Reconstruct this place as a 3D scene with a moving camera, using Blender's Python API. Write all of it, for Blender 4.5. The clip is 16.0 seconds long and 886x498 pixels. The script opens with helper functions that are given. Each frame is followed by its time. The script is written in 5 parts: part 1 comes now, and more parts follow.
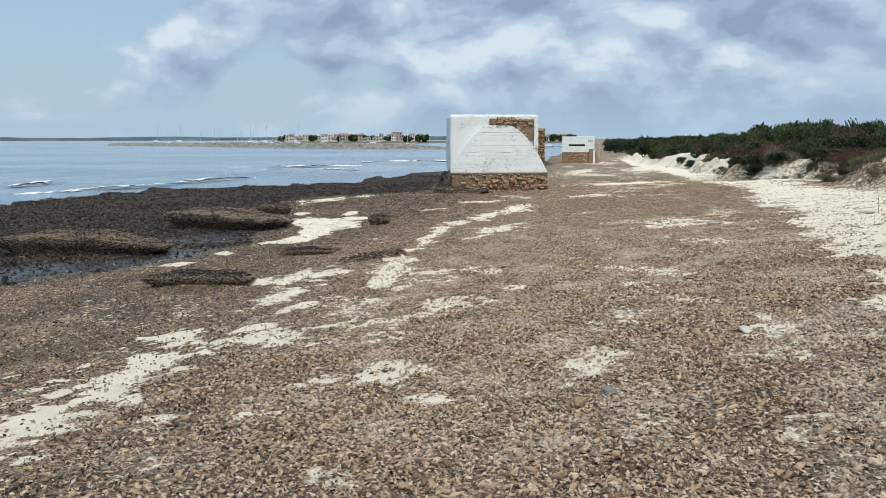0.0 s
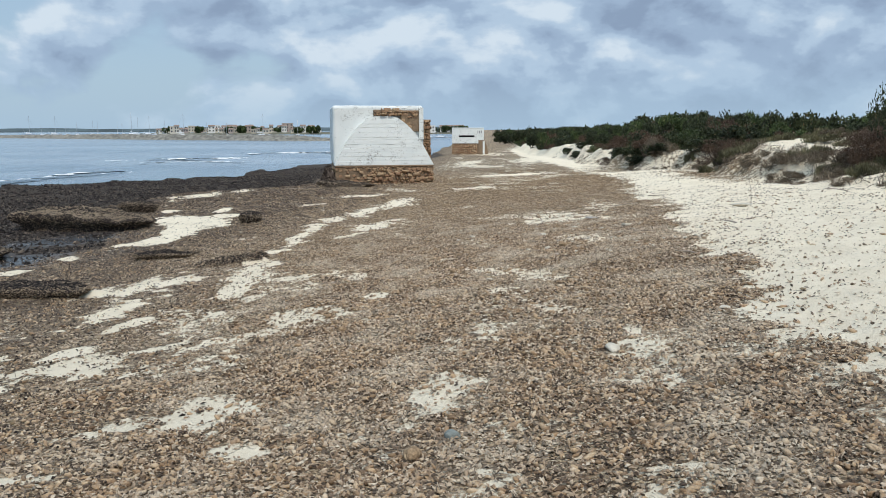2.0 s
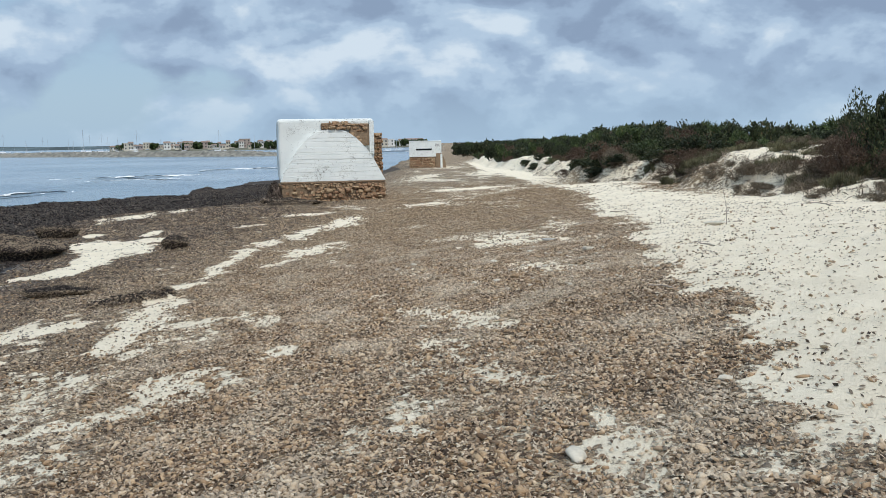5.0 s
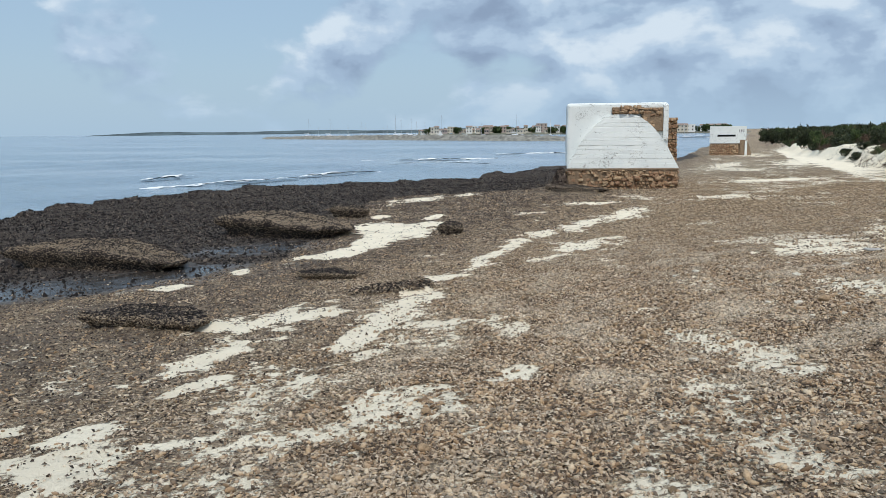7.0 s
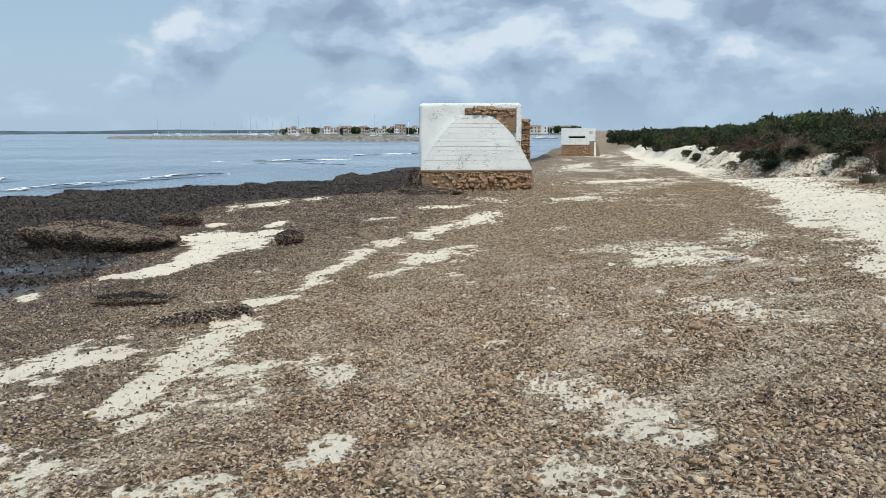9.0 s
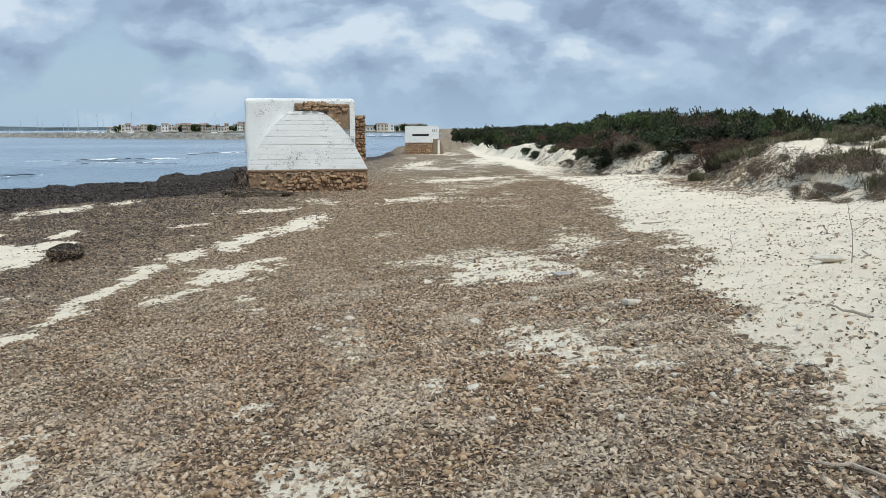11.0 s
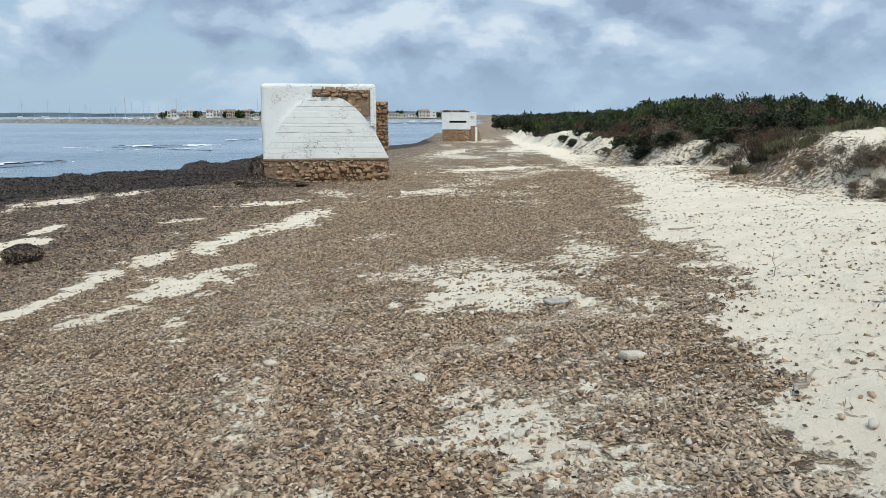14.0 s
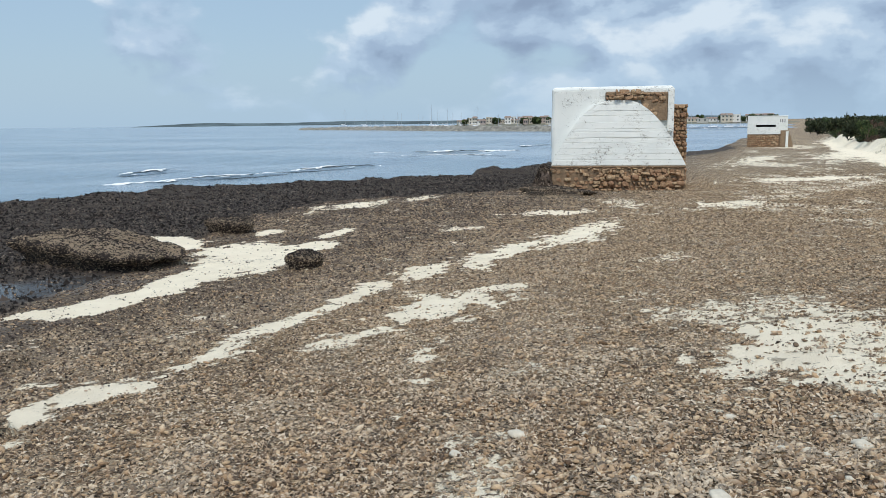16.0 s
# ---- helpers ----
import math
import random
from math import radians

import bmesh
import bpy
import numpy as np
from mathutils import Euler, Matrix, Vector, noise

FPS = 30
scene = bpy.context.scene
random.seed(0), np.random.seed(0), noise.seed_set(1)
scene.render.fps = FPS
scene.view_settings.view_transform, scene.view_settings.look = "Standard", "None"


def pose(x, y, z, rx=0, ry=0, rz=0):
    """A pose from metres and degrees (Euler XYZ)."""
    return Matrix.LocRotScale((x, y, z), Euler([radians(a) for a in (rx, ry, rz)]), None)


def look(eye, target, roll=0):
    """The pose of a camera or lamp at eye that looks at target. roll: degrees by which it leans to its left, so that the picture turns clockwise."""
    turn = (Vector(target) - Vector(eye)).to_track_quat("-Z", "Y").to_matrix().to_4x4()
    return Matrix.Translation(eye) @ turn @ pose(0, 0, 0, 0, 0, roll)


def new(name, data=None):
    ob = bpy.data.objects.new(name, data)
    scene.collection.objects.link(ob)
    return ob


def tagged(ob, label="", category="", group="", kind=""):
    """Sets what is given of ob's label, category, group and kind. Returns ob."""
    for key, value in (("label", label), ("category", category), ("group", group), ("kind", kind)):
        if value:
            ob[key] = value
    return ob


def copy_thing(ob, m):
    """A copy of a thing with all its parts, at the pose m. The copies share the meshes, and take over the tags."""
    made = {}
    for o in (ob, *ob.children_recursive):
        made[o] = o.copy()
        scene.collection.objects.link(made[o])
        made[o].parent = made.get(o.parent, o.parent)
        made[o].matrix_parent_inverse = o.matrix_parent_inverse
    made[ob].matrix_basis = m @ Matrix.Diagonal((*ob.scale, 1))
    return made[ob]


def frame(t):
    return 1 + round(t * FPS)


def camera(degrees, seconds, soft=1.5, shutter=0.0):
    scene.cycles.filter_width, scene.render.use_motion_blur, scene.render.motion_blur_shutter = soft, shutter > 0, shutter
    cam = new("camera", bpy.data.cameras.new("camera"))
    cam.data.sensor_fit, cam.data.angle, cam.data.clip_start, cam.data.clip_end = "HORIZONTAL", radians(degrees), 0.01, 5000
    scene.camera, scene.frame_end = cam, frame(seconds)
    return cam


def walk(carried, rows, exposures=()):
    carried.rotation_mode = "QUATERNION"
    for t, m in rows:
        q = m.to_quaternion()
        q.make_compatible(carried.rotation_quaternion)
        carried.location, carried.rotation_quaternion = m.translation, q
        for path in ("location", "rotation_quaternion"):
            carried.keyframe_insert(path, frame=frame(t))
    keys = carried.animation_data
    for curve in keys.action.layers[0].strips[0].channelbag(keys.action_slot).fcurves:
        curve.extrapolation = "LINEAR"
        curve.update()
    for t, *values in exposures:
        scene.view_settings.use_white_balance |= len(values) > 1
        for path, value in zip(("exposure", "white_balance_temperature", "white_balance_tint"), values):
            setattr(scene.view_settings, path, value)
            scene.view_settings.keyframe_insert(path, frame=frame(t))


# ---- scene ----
cam = camera(57.1, 16.0, soft=0.6)
PATH = [
    (0, (-0.417, -0.251, 1.626), (-0.483, 1.73, 1.358), -0.1),
    (0.5, (-0.279, -0.123, 1.653), (-0.134, 1.853, 1.377), 0.3),
    (1, (-0.186, 0.096, 1.632), (0.084, 2.057, 1.346), 0.6),
    (1.5, (-0.113, 0.348, 1.629), (0.148, 2.308, 1.328), 0.6),
    (2, (0.008, 0.616, 1.653), (0.199, 2.586, 1.363), -0.2),
    (2.5, (0.053, 0.925, 1.638), (0.33, 2.894, 1.419), -0.4),
    (3, (0.083, 1.261, 1.62), (0.388, 3.225, 1.404), -0.9),
    (5.5, (0.628, 2.558, 1.647), (0.901, 4.522, 1.382), -0.9),
    (6, (0.692, 2.855, 1.635), (0.87, 4.829, 1.369), -0.3),
    (6.5, (0.771, 3.104, 1.621), (0.639, 5.078, 1.329), -0.4),
    (7, (0.812, 3.457, 1.652), (0.396, 5.393, 1.366), -0.6),
    (7.5, (0.766, 3.832, 1.647), (0.185, 5.724, 1.355), -0.8),
    (8, (0.809, 4.214, 1.635), (0.161, 6.085, 1.356), -0.8),
    (8.5, (0.888, 4.56, 1.632), (0.475, 6.498, 1.363), -0.2),
    (9, (0.944, 4.958, 1.638), (0.865, 6.936, 1.351), -0.3),
    (9.5, (1.141, 5.344, 1.636), (1.255, 7.319, 1.342), -0.9),
    (10, (1.276, 5.879, 1.617), (1.558, 7.839, 1.335), 0.0),
    (12.5, (2.088, 7.245, 1.594), (2.367, 9.201, 1.28), -0.4),
    (13, (2.202, 7.561, 1.58), (2.45, 9.522, 1.275), -0.3),
    (13.5, (2.326, 7.926, 1.57), (2.569, 9.888, 1.263), -0.1),
    (14, (2.49, 8.254, 1.622), (2.674, 10.218, 1.297), -0.1),
    (14.5, (2.511, 8.633, 1.595), (2.583, 10.603, 1.254), -0.2),
    (15, (2.536, 8.974, 1.581), (2.41, 10.947, 1.274), -0.6),
    (15.5, (2.571, 9.28, 1.619), (2.25, 11.233, 1.331), -0.7),
    (16, (2.52, 9.669, 1.591), (2.007, 11.578, 1.284), -0.7),
]
walk(cam, [(t, look(eye, target, roll)) for t, eye, target, roll in PATH],
     exposures=[(0.0, 0.02, 6430, 10), (1.5, -0.05, 6330, 10), (2.5, 0.0, 6350, 10), (3.0, -0.16, 6230, 10), (5.5, -0.02, 6300, 10), (6.0, -0.08, 6250, 10), (8.0, 0.07, 6390, 10), (9.5, -0.03, 6370, 10), (12.5, -0.04, 6320, 10), (16.0, 0.03, 6350, 10)])

# ---- sky, sun ----
scene.view_settings.exposure = 0.0
SUN_EL, SUN_AZ = 56.0, 166.0


def sky_world():
    w = bpy.data.worlds.new("overcast_sky")
    scene.world = w
    w.use_nodes = True
    n, l = w.node_tree.nodes, w.node_tree.links
    n.clear()
    sky = n.new("ShaderNodeTexSky")
    sky.sky_type = "NISHITA"
    sky.sun_disc = False
    sky.sun_elevation, sky.sun_rotation = radians(SUN_EL), radians(SUN_AZ)
    sky.dust_density, sky.air_density = 1.2, 1.0
    tc = n.new("ShaderNodeTexCoord")
    sep = n.new("ShaderNodeSeparateXYZ")
    l.new(tc.outputs["Generated"], sep.inputs[0])

    def m(op, a, b=0.0, c=0.0):
        q = n.new("ShaderNodeMath")
        q.operation = op
        for i, v in enumerate((a, b, c)):
            if isinstance(v, (int, float)):
                q.inputs[i].default_value = v
            else:
                l.new(v, q.inputs[i])
        return q.outputs[0]

    up = m("MAXIMUM", sep.outputs[2], 0.0)

    def spot(lift):
        """The direction, flattened so that clouds lie in banks; lift moves the sample upwards."""
        v = n.new("ShaderNodeCombineXYZ")
        l.new(sep.outputs[0], v.inputs[0])
        l.new(sep.outputs[1], v.inputs[1])
        l.new(m("MULTIPLY_ADD", up, 1.7, lift), v.inputs[2])
        return v.outputs[0]

    def tex(scale, detail, rough, dist=0.0, lift=0.0):
        t = n.new("ShaderNodeTexNoise")
        t.inputs["Scale"].default_value, t.inputs["Detail"].default_value = scale, detail
        t.inputs["Roughness"].default_value, t.inputs["Distortion"].default_value = rough, dist
        l.new(spot(lift), t.inputs["Vector"])
        return t.outputs["Fac"]

    def ramp(f, stops):
        r = n.new("ShaderNodeValToRGB")
        r.color_ramp.interpolation = "EASE"
        e = r.color_ramp.elements
        e[0].position, e[0].color = stops[0][0], (*stops[0][1], 1)
        e[1].position, e[1].color = stops[-1][0], (*stops[-1][1], 1)
        for p, c in stops[1:-1]:
            q = e.new(p)
            q.color = (*c, 1)
        l.new(f, r.inputs[0])
        return r.outputs[0]

    def mix(f, a, b, blend="MIX"):
        q = n.new("ShaderNodeMix")
        q.data_type, q.blend_type = "RGBA", blend
        for s, v in ((q.inputs[0], f), (q.inputs[6], a), (q.inputs[7], b)):
            if isinstance(v, (int, float)):
                s.default_value = v
            elif isinstance(v, tuple):
                s.default_value = (*v, 1)
            else:
                l.new(v, s)
        return q.outputs[2]

    blue = mix(0.65, mix(1.0, sky.outputs[0], (0.09, 0.09, 0.09), "MULTIPLY"), (0.46, 0.60, 0.745))
    # heaped cloud: rounded puffs on a broad body, closed over the land, thinning out over the open sea
    def puffs(lift):
        body = tex(5.2, 7.0, 0.50, 0.15, lift)
        v = n.new("ShaderNodeTexVoronoi")
        v.feature, v.normalize = "SMOOTH_F1", True
        v.inputs["Scale"].default_value, v.inputs["Detail"].default_value = 11.0, 3.0
        v.inputs["Roughness"].default_value, v.inputs["Smoothness"].default_value = 0.45, 0.6
        w = n.new("ShaderNodeVectorMath")
        w.operation = "ADD"
        q = n.new("ShaderNodeCombineXYZ")
        wob = m("MULTIPLY", m("SUBTRACT", tex(14.0, 4.0, 0.55, 0.0, lift + 3.0), 0.5), 0.10)
        for k in range(3):
            l.new(wob, q.inputs[k])
        l.new(spot(lift), w.inputs[0])
        l.new(q.outputs[0], w.inputs[1])
        l.new(w.outputs[0], v.inputs["Vector"])
        return m("SUBTRACT", m("ADD", body, 0.10), m("MULTIPLY", v.outputs["Distance"], 0.34))

    body, above = puffs(0.0), puffs(0.05)
    broad = tex(2.2, 3.0, 0.5)
    edge = m("MULTIPLY", m("MINIMUM", m("ADD", sep.outputs[0], 0.26), 0.34), 0.50)
    cover = m("ADD", m("ADD", body, m("MULTIPLY", broad, 0.22)), edge)
    mask = ramp(cover, [(0.515, (0, 0, 0)), (0.625, (1, 1, 1))])
    lit = m("MULTIPLY_ADD", m("SUBTRACT", body, above), 3.0, 0.50)
    lit = m("SUBTRACT", lit, m("MULTIPLY", m("SUBTRACT", broad, 0.5), 0.40))
    lit = m("SUBTRACT", lit, m("MULTIPLY", m("SUBTRACT", cover, 0.66), 0.45))
    cloud = ramp(lit, [(0.16, (0.285, 0.36, 0.485)), (0.42, (0.37, 0.465, 0.60)), (0.62, (0.485, 0.59, 0.715)), (0.90, (0.70, 0.765, 0.83))])
    low = ramp(up, [(0.0, (1, 1, 1)), (0.10, (0, 0, 0))])
    col = mix(mask, blue, cloud)
    col = mix(m("MULTIPLY", low, 0.70), col, (0.44, 0.57, 0.69))
    col = mix(1.0, col, (0.955, 1.0, 1.02), "MULTIPLY")
    # an overcast sky grows brighter towards the zenith
    zenith = ramp(up, [(0.33, (0.5, 0.5, 0.5)), (0.62, (0.85, 0.825, 0.78)), (1.0, (1, 0.965, 0.91))])
    col = mix(1.0, mix(1.0, col, zenith, "MULTIPLY"), (2.0, 2.0, 2.0), "MULTIPLY")
    bg = n.new("ShaderNodeBackground")
    bg.inputs[1].default_value = 1.0
    l.new(col, bg.inputs[0])
    out = n.new("ShaderNodeOutputWorld")
    l.new(bg.outputs[0], out.inputs[0])


sky_world()
sun = new("sun", bpy.data.lights.new("sun", "SUN"))
sun.data.energy, sun.data.angle, sun.data.color = 2.15, radians(11), (1.0, 0.90, 0.77)
_a, _e = radians(SUN_AZ), radians(SUN_EL)
sun.matrix_world = look((0, 0, 60), (-60 * math.sin(_a) * math.cos(_e), -60 * math.cos(_a) * math.cos(_e), 60 - 60 * math.sin(_e)))


# ---- materials ----
class Nodes:
    """A short way to write node materials."""

    def __init__(self, name):
        self.mat = bpy.data.materials.new(name)
        self.mat.use_nodes = True
        self.n, self.l = self.mat.node_tree.nodes, self.mat.node_tree.links
        self.b = self.n["Principled BSDF"]
        self.b.inputs["Specular IOR Level"].default_value = 0.3
        self.geo = self.n.new("ShaderNodeNewGeometry")
        self.co = self.n.new("ShaderNodeTexCoord").outputs["Object"]

    def put(self, socket, v):
        if isinstance(v, (int, float)):
            socket.default_value = v
        elif isinstance(v, tuple):
            socket.default_value = (*v, 1) if len(v) == 3 and socket.type == "RGBA" else v
        else:
            self.l.new(v, socket)

    def noise(self, scale, detail=4.0, rough=0.55, dist=0.0, stretch=None, vec=None):
        t = self.n.new("ShaderNodeTexNoise")
        t.inputs["Scale"].default_value, t.inputs["Detail"].default_value = scale, detail
        t.inputs["Roughness"].default_value, t.inputs["Distortion"].default_value = rough, dist
        v = vec or self.co
        if stretch:
            mp = self.n.new("ShaderNodeMapping")
            mp.inputs["Scale"].default_value = stretch
            self.l.new(v, mp.inputs[0])
            v = mp.outputs[0]
        self.l.new(v, t.inputs["Vector"])
        return t.outputs["Fac"]

    def cells(self, scale, out="Distance", stretch=None, rnd=1.0, feature="F1"):
        t = self.n.new("ShaderNodeTexVoronoi")
        t.feature = feature
        t.inputs["Scale"].default_value, t.inputs["Randomness"].default_value = scale, rnd
        v = self.co
        if stretch:
            mp = self.n.new("ShaderNodeMapping")
            mp.inputs["Scale"].default_value = stretch
            self.l.new(v, mp.inputs[0])
            v = mp.outputs[0]
        self.l.new(v, t.inputs["Vector"])
        return t.outputs[out]

    def math(self, op, a, b=0.0, c=0.0):
        q = self.n.new("ShaderNodeMath")
        q.operation = op
        for i, v in enumerate((a, b, c)):
            self.put(q.inputs[i], v)
        return q.outputs[0]

    def ramp(self, f, *stops):
        r = self.n.new("ShaderNodeValToRGB")
        e = r.color_ramp.elements
        e[0].position, e[0].color = stops[0][0], (*stops[0][1], 1)
        e[1].position, e[1].color = stops[-1][0], (*stops[-1][1], 1)
        for p, c in stops[1:-1]:
            e.new(p).color = (*c, 1)
        self.l.new(f, r.inputs[0])
        return r.outputs[0]

    def step(self, f, a, b):
        q = self.n.new("ShaderNodeMapRange")
        q.interpolation_type = "SMOOTHSTEP"
        self.put(q.inputs[0], f)
        q.inputs[1].default_value, q.inputs[2].default_value = a, b
        return q.outputs[0]

    def mix(self, f, a, b, blend="MIX"):
        q = self.n.new("ShaderNodeMix")
        q.data_type, q.blend_type = "RGBA", blend
        self.put(q.inputs[0], f), self.put(q.inputs[6], a), self.put(q.inputs[7], b)
        return q.outputs[2]

    def attr(self, name):
        a = self.n.new("ShaderNodeAttribute")
        a.attribute_name = name
        return a.outputs["Fac"]

    def island(self):
        return self.geo.outputs["Random Per Island"]

    def obrand(self):
        return self.n.new("ShaderNodeObjectInfo").outputs["Random"]

    def bump(self, h, strength=0.5, dist=0.02):
        q = self.n.new("ShaderNodeBump")
        q.inputs["Strength"].default_value, q.inputs["Distance"].default_value = strength, dist
        self.l.new(h, q.inputs["Height"])
        self.l.new(q.outputs[0], self.b.inputs["Normal"])

    def done(self, color, rough=0.8, metal=0.0):
        self.put(self.b.inputs["Base Color"], color)
        self.put(self.b.inputs["Roughness"], rough)
        self.put(self.b.inputs["Metallic"], metal)
        return self.mat


def plain(name, color, rough=0.7, metal=0.0, scale=6.0, amount=0.25, bump=0.15, dist=0.01):
    k = Nodes(name)
    a = k.noise(scale, 5.0, 0.6)
    fine = k.noise(scale * 9, 3.0)
    dark = tuple(c * (1 - amount) for c in color)
    light = tuple(min(1.0, c * (1 + amount)) for c in color)
    col = k.mix(k.step(a, 0.3, 0.7), dark, light)
    col = k.mix(k.math("MULTIPLY", fine, 0.25), col, dark)
    k.bump(k.math("ADD", a, fine), bump, dist)
    return k.done(col, rough, metal)


def ground_material():
    k = Nodes("beach_ground")
    cover, dark, damp = k.attr("cover"), k.attr("dark"), k.attr("damp")
    big, mid, fine = k.noise(0.7, 4), k.noise(9.0, 5, 0.65), k.noise(60.0, 4, 0.6)
    shred = k.noise(58.0, 5, 0.75, 1.2, (1.0, 0.7, 1.0))
    bits = k.cells(42.0, "Distance", (1.0, 1.6, 1.0))
    bitcol = k.cells(42.0, "Color", (1.0, 1.6, 1.0))
    sand = k.mix(k.step(k.noise(2.2, 5, 0.6), 0.3, 0.72), (0.83, 0.725, 0.555), (0.93, 0.825, 0.645))
    sand = k.mix(k.math("MULTIPLY", fine, 0.18), sand, (0.50, 0.43, 0.33))
    scrap = k.step(k.math("ADD", k.noise(7.5, 5, 0.7, 1.0), k.math("MULTIPLY", k.noise(0.8, 3), 0.25)), 0.745, 0.80)
    sand = k.mix(k.math("MULTIPLY", scrap, 0.75), sand, (0.20, 0.16, 0.11))
    sepc = k.n.new("ShaderNodeSeparateColor")
    k.l.new(bitcol, sepc.inputs[0])
    wrack = k.ramp(sepc.outputs[0], (0.0, (0.075, 0.047, 0.028)), (0.35, (0.26, 0.175, 0.102)), (0.7, (0.53, 0.38, 0.225)), (1.0, (0.80, 0.66, 0.46)))
    wrack = k.mix(k.step(shred, 0.30, 0.60), (0.032, 0.022, 0.016), wrack)
    wrack = k.mix(k.math("MULTIPLY", k.step(k.noise(1.7, 5, 0.7, 0.5), 0.52, 0.62), 0.5), wrack, (0.10, 0.07, 0.05))
    wrack = k.mix(k.math("MULTIPLY", k.step(big, 0.42, 0.65), 0.25), wrack, (0.40, 0.33, 0.26))
    blot = k.noise(8.5, 7, 0.80, 0.6)
    wrack = k.mix(k.math("MULTIPLY", k.step(blot, 0.51, 0.60), 0.78), wrack, (0.075, 0.052, 0.035))
    wrack = k.mix(k.math("MULTIPLY", k.step(blot, 0.47, 0.38), 0.5), wrack, (0.60, 0.47, 0.32))
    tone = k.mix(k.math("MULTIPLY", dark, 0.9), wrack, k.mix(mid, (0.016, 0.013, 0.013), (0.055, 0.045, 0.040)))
    f = k.math("ADD", cover, k.math("ADD", k.math("MULTIPLY", k.math("SUBTRACT", mid, 0.5), 2.6), k.math("MULTIPLY", k.math("SUBTRACT", shred, 0.5), 0.9)))
    f = k.step(f, 0.42, 0.58)
    col = k.mix(f, sand, tone)
    col = k.mix(k.math("MULTIPLY", damp, 0.55), col, (0.03, 0.028, 0.026))
    h = k.math("ADD", k.math("MULTIPLY", k.math("SUBTRACT", 1.0, bits), f), k.math("MULTIPLY", shred, 0.9))
    k.bump(k.math("MULTIPLY", k.math("ADD", h, k.math("MULTIPLY", fine, 0.25)), k.math("SUBTRACT", 1.0, k.math("MULTIPLY", damp, 0.9))), 0.8, 0.03)
    return k.done(col, k.math("SUBTRACT", 0.95, k.math("MULTIPLY", damp, 0.83)))


def piece_material(name, stops, tint=(0.30, 0.24, 0.18), dust=0.0):
    k = Nodes(name)
    c = k.ramp(k.island(), *stops)
    g = k.noise(110.0, 4, 0.75)
    c = k.mix(k.math("MULTIPLY", k.step(g, 0.35, 0.68), 0.40), c, tint)
    zone = k.noise(1.7, 5, 0.7, 0.5)
    c = k.mix(k.math("MULTIPLY", k.step(zone, 0.52, 0.62), 0.16), c, tuple(v * 0.5 for v in stops[1][1]))
    if dust:
        # fine pale sand blown over the litter in patches
        c = k.mix(k.math("MULTIPLY", k.step(k.noise(1.3, 5, 0.65), 0.45, 0.68), dust), c, (0.68, 0.585, 0.455))
    k.bump(g, 0.9, 0.006)
    return k.done(c, 0.95)


def white_paint(name="weathered_white_paint"):
    k = Nodes(name)
    n1, n2 = k.noise(0.9, 6, 0.65), k.noise(7.0, 6, 0.7)
    streak = k.noise(3.0, 5, 0.7, 0.0, (2.5, 2.5, 0.22))
    flake = k.noise(9.0, 8, 0.78, 1.2, (0.55, 0.55, 2.6))
    col = k.mix(k.step(n1, 0.35, 0.75), (0.80, 0.82, 0.79), (0.72, 0.75, 0.73))
    col = k.mix(k.math("MULTIPLY", k.step(streak, 0.55, 0.8), 0.3), col, (0.60, 0.59, 0.56))
    chip = k.step(k.math("ADD", n2, k.math("MULTIPLY", n1, 0.3)), 0.81, 0.835)
    chip = k.math("MAXIMUM", chip, k.math("MULTIPLY", k.math("SUBTRACT", k.step(flake, 0.560, 0.572), k.step(flake, 0.600, 0.625)), k.step(k.noise(1.1, 4, 0.6), 0.50, 0.60)))
    crack = k.n.new("ShaderNodeTexVoronoi")
    crack.feature = "DISTANCE_TO_EDGE"
    crack.inputs["Scale"].default_value = 2.6
    warp = k.n.new("ShaderNodeVectorMath")
    warp.operation = "MULTIPLY_ADD"
    jag = k.n.new("ShaderNodeTexNoise")
    jag.inputs["Scale"].default_value, jag.inputs["Detail"].default_value = 5.0, 6.0
    k.l.new(k.co, jag.inputs["Vector"])
    k.l.new(jag.outputs["Color"], warp.inputs[0])
    warp.inputs[1].default_value = (0.35, 0.35, 0.16)
    k.l.new(k.co, warp.inputs[2])
    k.l.new(warp.outputs[0], crack.inputs["Vector"])
    line = k.math("MULTIPLY", k.step(crack.outputs["Distance"], 0.030, 0.012), k.step(k.noise(1.9, 5, 0.75), 0.57, 0.64))
    chip = k.math("MAXIMUM", chip, k.math("MULTIPLY", line, 0.55))
    col = k.mix(chip, col, (0.20, 0.185, 0.16))
    k.bump(k.math("SUBTRACT", k.math("ADD", n2, k.math("MULTIPLY", k.noise(40, 3), 0.3)), k.math("MULTIPLY", chip, 0.6)), 0.4, 0.015)
    return k.done(col, 0.85)


def stone_material(name, a, b, c):
    k = Nodes(name)
    r = k.obrand()
    n1, n2 = k.noise(5.0, 6, 0.7), k.noise(28.0, 4, 0.7)
    col = k.ramp(r, (0.0, a), (0.5, b), (1.0, c))
    col = k.mix(k.step(n1, 0.45, 0.7), col, tuple(v * 0.55 for v in a))
    col = k.mix(k.math("MULTIPLY", n2, 0.35), col, tuple(min(1, v * 1.5) for v in c))
    k.bump(k.math("ADD", n1, n2), 0.7, 0.03)
    return k.done(col, 0.92)


